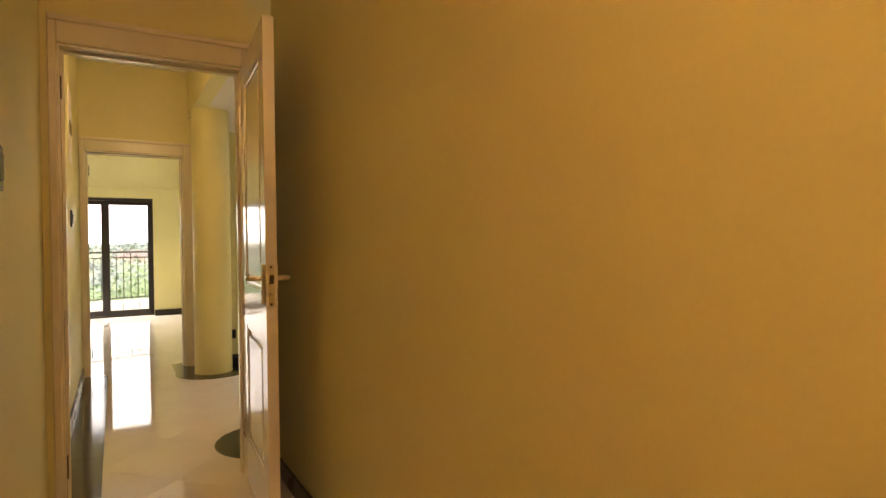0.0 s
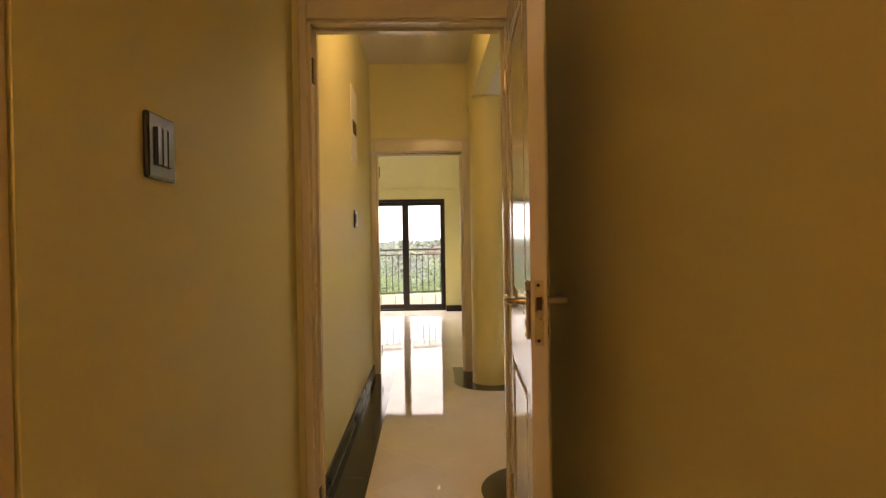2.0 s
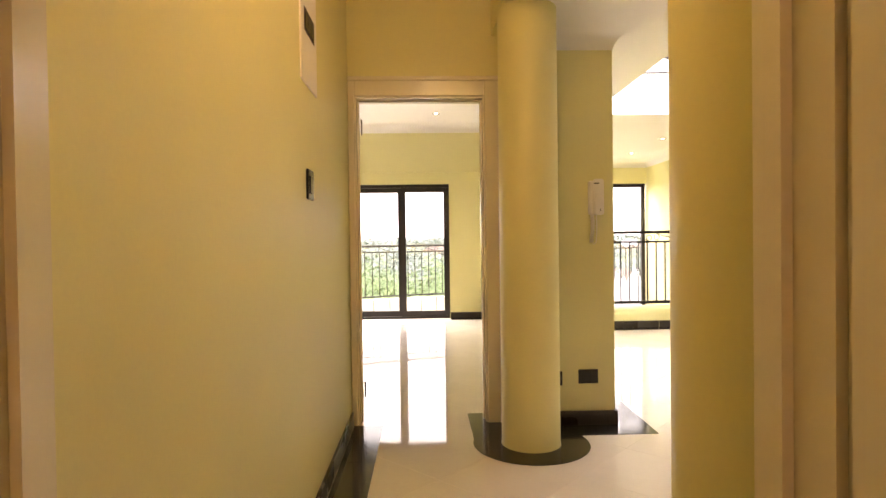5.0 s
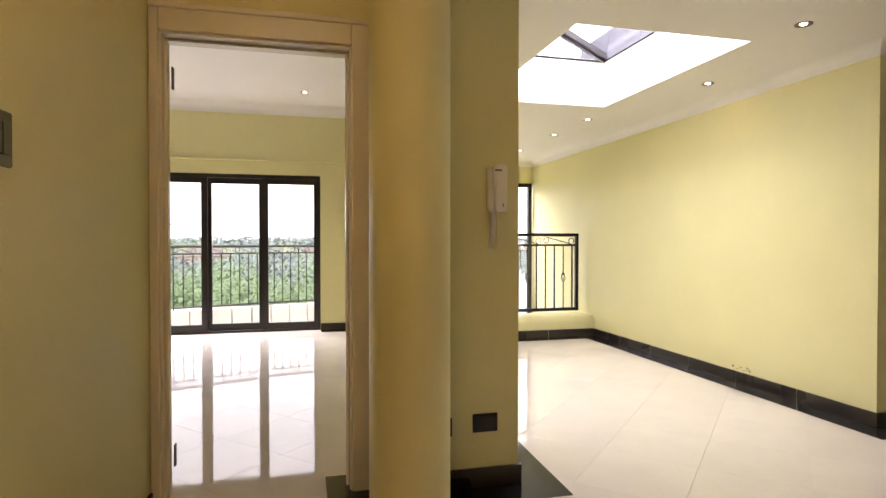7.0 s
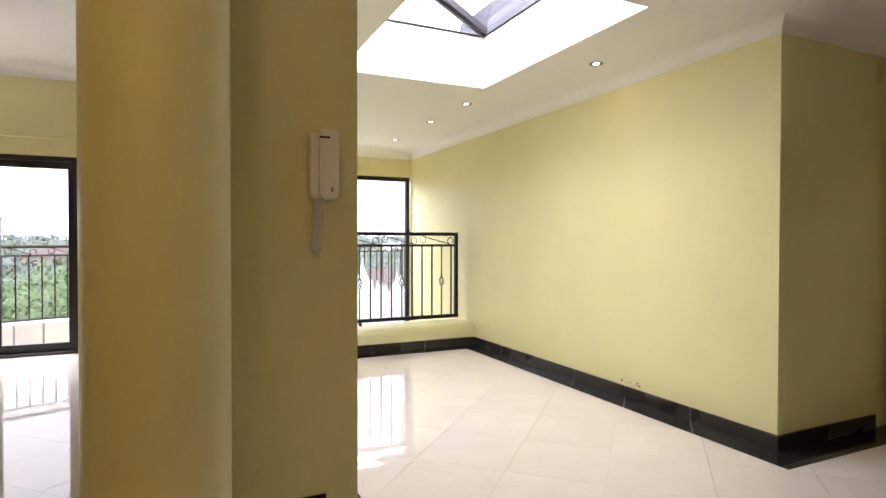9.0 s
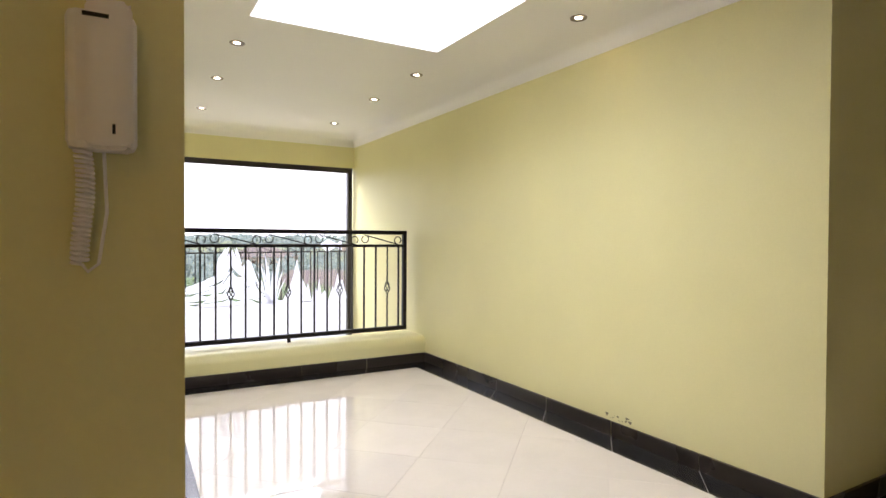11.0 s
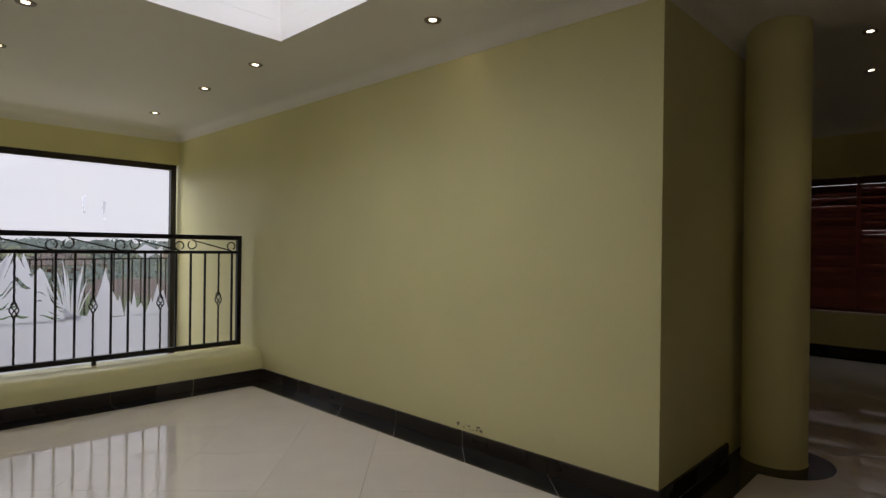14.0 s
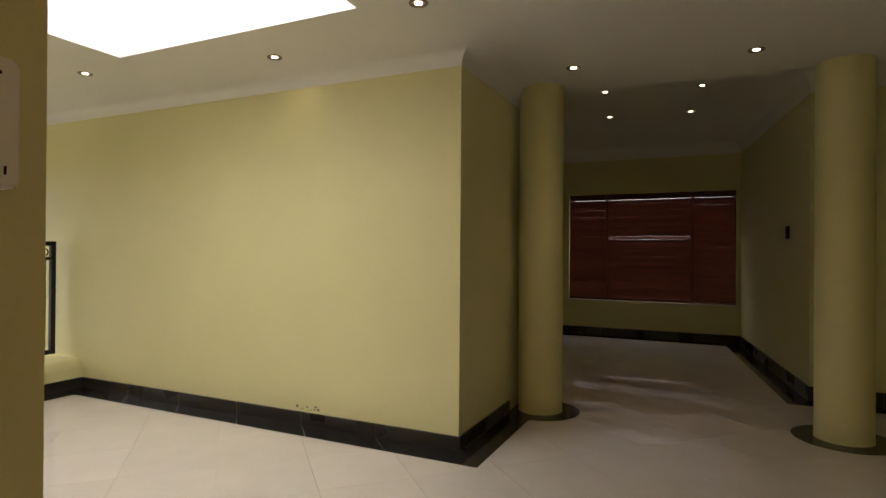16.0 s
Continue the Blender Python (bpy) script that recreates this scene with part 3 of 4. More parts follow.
def basket(bm, x, y, z, hh=0.06, rad=0.024):
    for s in range(4):
        pts = []
        for k in range(9):
            t = k / 8
            a = s * math.pi / 2 + t * math.pi
            rr = 0.004 + rad * math.sin(math.pi * t)
            pts.append((x + math.cos(a) * rr, y + math.sin(a) * rr, z - hh + 2 * hh * t))
        tube(bm, pts, 0.005, 5)


def balustrade(name, label, x0, x1, z0, z1, bars, fancy, scrolls, category="balustrade"):
    r = thing(name, label, category)
    for n, b in (("top_rail", (x0, -0.02, z1 - 0.04, x1, 0.02, z1)), ("upper_rail", (x0 + 0.04, -0.014, z1 - 0.165, x1 - 0.04, 0.014, z1 - 0.138)), ("bottom_rail", (x0 + 0.04, -0.018, z0, x1 - 0.04, 0.018, z0 + 0.04)), ("post", (x0, -0.02, z0, x0 + 0.04, 0.02, z1 - 0.04)), ("post", (x1 - 0.04, -0.02, z0, x1, 0.02, z1 - 0.04))):
        bm = B()
        box(bm, *b, bevel=0.003)
        part(n, bm, IRON, r)
    for k in range(bars):
        x = x0 + 0.067 + (x1 - x0 - 0.152) * k / (bars - 1)
        bm = B()
        if k in fancy:
            zm = z0 + 0.04 + (z1 - z0 - 0.2) * 0.49
            for za, zb in ((z0 + 0.035, zm - 0.055), (zm + 0.055, z1 - 0.16)):
                tube(bm, [(x + 0.0012 * math.cos(k2 * 1.1), 0.0012 * math.sin(k2 * 1.1), za + (zb - za) * k2 / 24) for k2 in range(25)], 0.0078, 5)
            basket(bm, x, 0, zm)
            part("baluster", bm, IRON, r, "twisted iron baluster with a basket knot", True)
        else:
            box(bm, x - 0.0075, -0.0075, z0 + 0.035, x + 0.0075, 0.0075, z1 - 0.16)
            part("baluster", bm, IRON, r)
    w = (x1 - x0 - 0.08) / scrolls
    for k in range(scrolls):
        bm = B()
        scroll(bm, x0 + 0.04 + k * w, z1 - 0.138, w, 0.098, 0)
        part("scroll", bm, IRON, r, "wrought iron scroll", True)
    return r


inner = balustrade("balustrade", "black wrought iron balustrade with scrolls and basket knots", 3.607, 5.985, 0.285, 1.285, 19, (1, 5, 9, 13, 17), 5)
inner.matrix_world = pose(0, YRAIL, 0)
bm = B()
box(bm, 4.78, -0.012, 0.25, 4.81, 0.012, 0.29)
part("foot", bm, IRON, inner)

# ---------------------------------------------------------------- skylight
sk = thing("skylight", "glazed skylight with a slanting grey glazing bar", "skylight", "", (0, 0, 0), "structure")
cs = [Vector((HX0, HY0, HZ)), Vector((HX1, HY0, HZ)), Vector((HX1, HY1, HZ)), Vector((HX0, HY1, HZ))]
bm = B()
box(bm, HX0 - 0.05, HY0 - 0.05, HZ + 0.07, HX1 + 0.05, HY1 + 0.05, HZ + 0.076)
g = part("pane", bm, PANE, sk, "clear glass pane")
g.visible_shadow = False
bm = B()
# Bar direction is chosen to match its slant in the camera's view.
bar = Vector((HX0 - HX1, -0.95, 0)).normalized()
across = Vector((-bar.y, bar.x, 0))
ends = [cs[2] + across * 0.032, cs[2] - across * 0.032]
ends += [p + bar * 1.58 for p in ends[::-1]]
prism(bm, [(p.x, p.y) for p in ends], HZ + 0.012, HZ + 0.068)
part("glazing_bar", bm, BARGREY, sk, "grey glazing bar angled to fit the view")
bm = B()
ends = [cs[2] + across * 0.012, cs[2] - across * 0.012]
ends += [p + bar * 1.58 for p in ends[::-1]]
prism(bm, [(p.x, p.y) for p in ends], HZ - 0.012, HZ + 0.012)
part("bar_fin", bm, ALU, sk, "dark lower fin of the bar")
for i in range(4):
    bm = B()
    tube(bm, [cs[i], cs[(i + 1) % 4]], 0.012, 6)
    part("curb", bm, ALU, sk)
# Guessed sheet, steepened until its band fits the camera's view over the curb.
slope = thing("roof_slope", "blue-grey sheet band shaped to fit the view past the skylight", "roof", "", (0, 0, 0), "structure")
for k in range(6):
    bm = B()
    y0 = HY0 - 1.0 + k * 0.62
    vs = [bm.verts.new(p) for y in (y0, y0 + 0.612) for p in ((HX1 + 0.11, y, HZ + 0.0), (HX1 + 0.20, y, HZ + 0.42), (HX1 + 0.23, y, HZ + 0.41), (HX1 + 0.14, y, HZ - 0.01))]
    for f in ((0, 1, 2, 3), (7, 6, 5, 4), (0, 4, 5, 1), (1, 5, 6, 2), (2, 6, 7, 3), (3, 7, 4, 0)):
        bm.faces.new([vs[q] for q in f])
    part("sheet", bm, ROOFBAND, slope)


# ---------------------------------------------------------------- fittings
def downlight(x, y, z):
    d = thing("downlight", "lit recessed downlight with a nickel ring", "downlight", "recessed downlights", (x, y, z))
    bm = B()
    n = 28
    for r0, r1, za, zb in ((0.036, 0.047, -0.004, -0.006), (0.047, 0.05, -0.006, 0.0), (0.021, 0.036, 0.0, -0.004)):
        a = [bm.verts.new((r0 * math.cos(2 * math.pi * k / n), r0 * math.sin(2 * math.pi * k / n), za)) for k in range(n)]
        b = [bm.verts.new((r1 * math.cos(2 * math.pi * k / n), r1 * math.sin(2 * math.pi * k / n), zb)) for k in range(n)]
        for k in range(n):
            bm.faces.new((a[k], a[(k + 1) % n], b[(k + 1) % n], b[k]))
    part("trim_ring", bm, DARKNI, d, "nickel ring", True)
    bm = B()
    lathe(bm, [(0.021, -0.003), (0.021, -0.001)], 0, 0, 20)
    part("bulb", bm, LAMP, d, "glowing halogen bulb")
    return d


first = downlight(5.44, 8.66, CEIL)
for x, y in ((5.77, 9.9), (5.48, 11.4), (5.5, 12.29), (5.54, 13.52), (4.13, 11.36), (4.14, 12.3), (4.165, 13.5), (6.78, 8.16), (6.89, 7.05)):
    copy_thing(first, pose(x, y, CEIL))
for x, y in ((8.45, 8.22), (8.58, 7.375), (9.51, 8.34), (9.59, 7.5)):
    copy_thing(first, pose(x, y, FAR))
# Two unseen downlights, added only above the fill lamps.
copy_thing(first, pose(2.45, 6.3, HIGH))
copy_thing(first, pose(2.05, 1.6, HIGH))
for x, y in ((2.53, 12.75), (0.91, 12.76), (2.55, 11.11), (0.91, 11.11)):
    copy_thing(first, pose(x, y, HIGH))


def spot(x, y, z, tx, ty, watts, tz=1.9):
    d = bpy.data.lights.new("downlight_beam", "SPOT")
    d.energy, d.color, d.spot_size, d.spot_blend, d.shadow_soft_size = watts, (1.0, 0.80, 0.52), radians(70), 0.9, 0.03
    ob = new("downlight_beam", d)
    ob.matrix_world = look((x, y, z - 0.02), (tx, ty, tz))


spot(5.77, 9.9, CEIL, 6.06, 9.9, 0.9, 2.22)
spot(6.78, 8.16, CEIL, 6.78, 8.16, 6.0)
spot(6.89, 7.05, CEIL, 6.89, 7.05, 6.0)
for x, y in ((8.45, 8.22), (8.58, 7.375)):
    spot(x, y, FAR, x, y, 3.5)


def wall_switch(label, rockers, at, rz):
    s = thing("light_switch", label, "light switch")
    bm = B()
    box(bm, -0.058, -0.012, -0.063, 0.058, 0.0, 0.063, bevel=0.006)
    part("cover_plate", bm, BLACKPL, s)
    for k in range(rockers):
        w = 0.066 / rockers
        bm = B()
        box(bm, -0.033 + k * w + 0.001, -0.017, -0.036, -0.033 + (k + 1) * w - 0.001, -0.011, 0.036, bevel=0.002)
        part("rocker", bm, GREYPL, s, "grey rocker")
    s.matrix_world = pose(*at, 0, 0, rz)
    return s


wall_switch("black light switch with grey rockers on the passage wall", 3, (XL, 4.27, 1.422), 90)
wall_switch("black light switch with grey rockers on the corridor wall", 2, (XL, 7.288, 1.414), 90)
wall_switch("black light switch on the hall wall near the corner", 2, (3.545, 8.83, 1.365), 90)
wall_switch("dark light switch in the end room", 2, (9.1, 6.635, 1.42), 187)


def socket(label, at, rz=0):
    s = thing("power_socket", label, "power socket")
    bm = B()
    box(bm, -0.063, -0.011, -0.045, 0.063, 0.0, 0.045, bevel=0.005)
    part("cover_plate", bm, BLACKPL, s)
    bm = B()
    box(bm, -0.05, -0.014, -0.033, 0.05, -0.0105, 0.033, bevel=0.002)
    part("insert", bm, BLACKPL, s)
    s.matrix_world = pose(*at, 0, 0, rz)


socket("black plastic power socket low on the yellow wall", (3.368, 8.46, 0.308))
socket("black plastic power socket half behind the column", (3.14, 8.46, 0.298))
socket("black plastic power socket low on the hall wall", (3.541, 9.75, 0.6), 90)

# distribution board; a dark plate gives the shade of its open slot
db = thing("distribution_board", "cream recessed distribution board with a dark plate for its open slot", "distribution board", "", (XL, 7.31, 2.09))
bm = B()
box(bm, 0, -0.16, -0.27, 0.008, 0.16, 0.27, bevel=0.003)
part("cover", bm, WHITEPL, db)
bm = B()
box(bm, 0.0075, -0.10, -0.06, 0.0095, 0.10, 0.035)
part("slot", bm, HOLESHADE, db, "dark plate coloured as the shade of an open breaker slot")
bm = B()
for k in range(6):
    box(bm, 0.009, -0.09 + k * 0.03, -0.05, 0.013, -0.068 + k * 0.03, 0.01)
part("breakers", bm, BLACKPL, db)

# intercom handset
ic = thing("intercom", "white wall intercom handset with a coiled cord", "intercom")
bm = B()
box(bm, -0.05, -0.034, -0.108, 0.046, 0.0, 0.108, bevel=0.014)
part("base", bm, WHITEPL, ic)
bm = B()
prof = [(-0.026, -0.112), (0.026, -0.112), (0.031, -0.104), (0.031, 0.104), (0.026, 0.113), (-0.026, 0.113), (-0.031, 0.104), (-0.031, -0.104)]
plate(bm, [(x + 0.008, z + 0.004) for x, z in prof], -0.062, -0.03)
bmesh.ops.bevel(bm, geom=list(bm.edges), offset=0.006, segments=2, affect="EDGES")
hs = part("handset", bm, WHITEPL, ic, "white plastic handset", True)
bm = B()
box(bm, -0.026, -0.0635, 0.085, 0.008, -0.061, 0.091)
part("marking", bm, GREYPL, hs, "small grey marking")
bm = B()
box(bm, 0.012, -0.0635, -0.085, 0.016, -0.061, -0.07)
part("marking", bm, GREYPL, hs, "small grey marking")
bm = B()
coil = [(-0.028 + 0.004 * math.sin(k / 60) + 0.011 * math.cos(k * 0.5), -0.022 + 0.011 * math.sin(k * 0.5), -0.105 - 0.175 * k / 300) for k in range(300)]
tube(bm, coil, 0.0029, 5)
cord = part("coiled_cord", bm, WHITEPL, ic, "white coiled cord", True)
bm = B()
end = Vector(coil[-1])
tube(bm, [end, end + Vector((0.008, 0, -0.012)), end + Vector((0.022, 0, 0.0)), (0.004, -0.02, -0.2), (0.002, -0.02, -0.15), (0.0, -0.02, -0.1)], 0.0028, 6)
part("straight_lead", bm, WHITEPL, cord, "white straight lead", True)
ic.matrix_world = pose(3.424, 8.46, 1.434)

# flaked patch above the skirting
bm = B()
rng = random.Random(5)
for k in range(22):
    y = 9.74 + rng.random() ** 1.5 * 0.2
    z = 0.106 + rng.random() ** 2 * 0.03
    s = 0.002 + rng.random() ** 2 * 0.011
    box(bm, XR - 0.0015, y, z, XR + 0.001, y + s * 1.8, z + s)
tagged(part("flaked_paint", bm, STAIN), "patch of flaked grey plaster above the skirting", "stain", "", "stuff")

# ---------------------------------------------------------------- blinds of the end room
win2 = thing("window_2", "wide wooden window behind closed blinds", "window", "", (11.47, 0, 0), "structure")
for b in ((0, 6.98, 0.52, 0.06, 9.22, 0.58), (0, 6.98, 2.01, 0.06, 9.22, 2.07), (0, 6.98, 0.58, 0.06, 7.04, 2.01), (0, 9.16, 0.58, 0.06, 9.22, 2.01), (0, 7.49, 0.58, 0.06, 7.55, 2.01), (0, 8.64, 0.58, 0.06, 8.70, 2.01), (0, 7.04, 0.9, 0.06, 9.16, 0.95)):
    bm = B()
    box(bm, *b)
    part("window_frame", bm, BLINDWOOD, win2)
bm = B()
box(bm, 0.028, 7.0, 0.55, 0.034, 9.2, 2.04)
g = part("pane", bm, PANE, win2)
g.visible_shadow = False
bm = B()
box(bm, -0.1, 6.96, 0.5, 0.0, 9.24, 0.522, bevel=0.004)
part("window_sill", bm, TRIM, win2, "cream window sill")


def blind(y0, y1):
    b = thing("venetian_blind", "closed mahogany red venetian blind", "blind", "blinds of the wide window", (11.425, 0, 0))
    bm = B()
    box(bm, -0.02, y0, 1.985, 0.02, y1, 2.068, bevel=0.003)
    part("head_rail", bm, BLINDWOOD, b)
    nslat = 30
    rs = random.Random(int(y0 * 100))
    mesh = None
    for k in range(nslat):
        z = 0.57 + k * (2.005 - 0.57) / nslat
        if mesh is None:
            bm = B()
            m = pose(0, 0, 0, 0, -75, 0)
            box(bm, -0.0253, y0 + 0.004, -0.0012, 0.0253, y1 - 0.004, 0.0012, 0, m)
            s = part("slat", bm, BLIND, b)
            mesh = s.data
        else:
            s = new("slat", mesh)
            s.parent = b
        s.location = (0, 0, z)
        s.rotation_euler = (0, radians(rs.uniform(-1.6, 1.6)) + (radians(12) if k == 18 and 7.4 < y0 < 8 else 0), radians(rs.uniform(-0.08, 0.08)))
    for f in (0.12, 0.88) if y1 - y0 < 0.8 else (0.1, 0.5, 0.9):
        bm = B()
        y = y0 + (y1 - y0) * f
        box(bm, -0.016, y - 0.001, 0.56, -0.0145, y + 0.001, 2.0)
        part("ladder_cord", bm, BLINDWOOD, b)
    bm = B()
    box(bm, -0.014, y0, 0.545, 0.014, y1, 0.562, bevel=0.003)
    part("bottom_rail", bm, BLINDWOOD, b)


for a, b in ((6.99, 7.505), (7.535, 8.655), (8.685, 9.21)):
    blind(a, b)
# The lamp's orange colour stands in for daylight reddened by the blinds.
window_light("end_window_daylight", (11.75, 8.1, 1.3), (5, 8.1, 1.2), 2.1, 1.4, 1.2, (1.0, 0.55, 0.35))

# ---------------------------------------------------------------- balcony
ZB = -0.2
bm = B()
box(bm, -8, YSL + 0.12, ZB - 0.2, 9, 18.5, ZB)
structure("terrace", bm, TERRACE, "pale screeded balcony floor", "balcony floor")


def balcony_line(f):
    """The curved parapet's line, from the sunny room's far side round past the stairwell window."""
    x = -6.0 + 13.0 * f
    y = 14.75 + 1.45 / (1 + math.exp(-(x - 1.3) * 1.1)) + 0.25 * max(0, x - 4) 
    return Vector((x, y, 0))


par = thing("parapet", "low curved parapet of white glazed tiles", "parapet", "", (0, 0, 0), "structure")
N = 44
for k in range(N):
    a, b = balcony_line(k / N + 0.0008), balcony_line((k + 1) / N - 0.0008)
    d = (b - a).normalized()
    n = Vector((-d.y, d.x, 0)) * 0.16
    bm = B()
    prism(bm, [(p.x, p.y) for p in (a, b, b + n, a + n)], ZB, 0.1)
    part("tile", bm, PARAPET, par)
rail = thing("balcony_railing", "black iron railing with scrolls on the curved parapet", "railing")
mid = [balcony_line(k / 60) + Vector((0, 0.08, 0)) for k in range(61)]
for n, z, r in (("top_rail", 1.10, 0.022), ("upper_rail", 0.985, 0.013), ("bottom_rail", 0.15, 0.015)):
    bm = B()
    tube(bm, [p + Vector((0, 0, z)) for p in mid], r, 6)
    part(n, bm, IRON, rail)
for k in range(98):
    p = balcony_line((k + 0.5) / 98) + Vector((0, 0.08, 0))
    bm = B()
    post = k % 14 == 7
    r = 0.008
    box(bm, p.x - r, p.y - r, 0.1 if post else 0.15, p.x + r, p.y + r, 1.1 if post else 0.985)
    part("post" if post else "baluster", bm, IRON, rail)
for k in range(30):
    p, q = balcony_line((k + 0.1) / 30), balcony_line((k + 0.9) / 30)
    d = q - p
    bm = B()
    scroll(bm, 0, 0.99, d.length, 0.1, 0)
    m = Matrix.Translation(p + Vector((0, 0.08, 0))) @ Matrix.Rotation(math.atan2(d.y, d.x), 4, "Z")
    for v in bm.verts:
        v.co = m @ v.co
    part("scroll", bm, IRON, rail)

# ---------------------------------------------------------------- outdoors
bm = B()
n = 40
grid = {}
for i in range(n + 1):
    for j in range(n + 1):
        x = -1500 + 3000 * i / n
        y = 19 + 2000 * (j / n) ** 2
        h = -7 + 0.5 * noise.noise(Vector((x * 0.02, y * 0.02, 0)))
        far = max(0, (y - 120) / 500)
        h += min(1, far) * (6 + 9 * noise.noise(Vector((x * 0.003, y * 0.002, 3))))
        grid[i, j] = bm.verts.new((x, y, h))
for i in range(n):
    for j in range(n):
        bm.faces.new((grid[i, j], grid[i + 1, j], grid[i + 1, j + 1], grid[i, j + 1]))
structure("ground", bm, GROUND, "scrubby green valley reaching the wooded hills", "ground", True)


def foliage(bm, centre, rx, rz, count, size, rg):
    for _ in range(count):
        d = Vector((rg.gauss(0, 1), rg.gauss(0, 1), rg.gauss(0, 1))).normalized()
        rad = rg.random() ** 0.4
        p = Vector(centre) + Vector((d.x * rx, d.y * rx, d.z * rz)) * rad
        u = Vector((rg.gauss(0, 1), rg.gauss(0, 1), rg.gauss(0, 0.6))).normalized()
        v = u.orthogonal().normalized()
        s = size * rg.uniform(0.6, 1.4)
        q = [bm.verts.new(p + u * s * a + v * s * b * 0.5) for a, b in ((-1, 0), (0, 1), (1, 0), (0, -1))]
        bm.faces.new(q)


def tree(x, y, base, top, spread, rg, leaf_size=0.062, clumps=20, per=600):
    t = thing("tree", "leafy green garden tree below the balcony", "tree", "trees below the balcony", (x, y, base))
    h = top - base
    bm = B()
    tube(bm, [(0, 0, 0), (0.1, 0.05, h * 0.3), (0.02, -0.05, h * 0.6)], [0.16, 0.12, 0.07], 8)
    for k in range(5):
        a = k * 1.26 + rg.random()
        tube(bm, [(0.05, 0, h * 0.4), (math.cos(a) * spread * 0.4, math.sin(a) * spread * 0.4, h * 0.62), (math.cos(a) * spread * 0.7, math.sin(a) * spread * 0.7, h * 0.8)], [0.07, 0.05, 0.02], 6)
    part("trunk", bm, BARK, t)
    bm = B()
    for k in range(clumps):
        a = rg.random() * 6.283
        d = spread * rg.random() ** 0.5
        z = h * (0.55 + 0.4 * rg.random() * (1 - 0.5 * d / spread))
        foliage(bm, (math.cos(a) * d, math.sin(a) * d, z), spread * 0.34, h * 0.11, per, leaf_size, rg)
    part("crown", bm, LEAVES, t, "dense green crown")


rg = random.Random(11)
for x, y, top, spread in ((1.7, 20.5, 1.35, 2.3), (3.4, 21.0, 1.1, 2.3), (0.2, 22.5, 0.75, 2.3), (4.4, 23.5, 1.2, 2.2), (-2.5, 27, -0.2, 2.6), (2.5, 27, 0.6, 3.0), (8.5, 33, -1.0, 3.2), (-6, 32, 0.2, 3.5), (0, 36, -0.2, 4), (12, 40, -1.0, 4), (-12, 44, -0.2, 5), (4.5, 44, -0.6, 4), (-4, 50, -0.2, 5)):
    tree(x, y, -7, top, spread, rg)
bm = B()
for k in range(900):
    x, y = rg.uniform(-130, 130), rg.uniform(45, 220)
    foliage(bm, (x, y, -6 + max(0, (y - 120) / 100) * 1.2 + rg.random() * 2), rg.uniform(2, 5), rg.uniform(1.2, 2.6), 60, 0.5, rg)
tagged(part("far_woods", bm, HILL), "green woods and bushes across the valley, haze put in their colour", "woods", "", "stuff")
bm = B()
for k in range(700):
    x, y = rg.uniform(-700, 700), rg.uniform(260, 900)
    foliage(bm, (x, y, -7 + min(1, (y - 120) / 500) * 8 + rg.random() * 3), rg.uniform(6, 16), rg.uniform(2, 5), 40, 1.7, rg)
tagged(part("distant_woods", bm, HILL), "distant tree line on the hills, haze put in its colour", "woods", "", "stuff")


def house(x, y, z, w, d, h, rz):
    ho = thing("house", "small pale house with a terracotta roof across the valley", "house", "houses across the valley", (x, y, z))
    bm = B()
    box(bm, -w / 2, -d / 2, 0, w / 2, d / 2, h)
    part("wall", bm, PLASTER, ho)
    bm = B()
    vs = [bm.verts.new(p) for p in ((-w / 2 - 0.5, -d / 2 - 0.5, h), (w / 2 + 0.5, -d / 2 - 0.5, h), (w / 2 + 0.5, d / 2 + 0.5, h), (-w / 2 - 0.5, d / 2 + 0.5, h), (-w / 4, 0, h + 2.2), (w / 4, 0, h + 2.2))]
    for f in ((0, 1, 5, 4), (1, 2, 5), (2, 3, 4, 5), (3, 0, 4), (3, 2, 1, 0)):
        bm.faces.new([vs[i] for i in f])
    part("roof", bm, ROOFTILE, ho)
    for k in range(3):
        bm = B()
        cx = -w / 2 + w * (k + 0.5) / 3
        box(bm, cx - 0.7, -d / 2 - 0.05, h * 0.35, cx + 0.7, -d / 2 + 0.05, h * 0.8)
        part("window", bm, HOLESHADE, ho)
    ho.rotation_euler = (0, 0, radians(rz))


for x, y, w in ((-30, 115, 9), (17, 51, 8), (62, 130, 12), (58, 120, 14), (-24, 170, 13), (75, 140, 16), (34, 150, 15), (-60, 150, 15), (10, 230, 15), (95, 240, 18)):
    house(x, y, -7.4 + max(0, (y - 120) / 500) * 6, w, 9, 4, rg.uniform(-25, 25))

bm = B()
lathe(bm, [(2400, -60), (2400, 300), (2250, 800), (1900, 1300), (1200, 1800), (500, 2050), (1, 2100)], 0, 0, 48)
tagged(part("backdrop", bm, CLOUD, None, "", True), "bright overcast cloud cover over the valley", "sky", "", "structure")

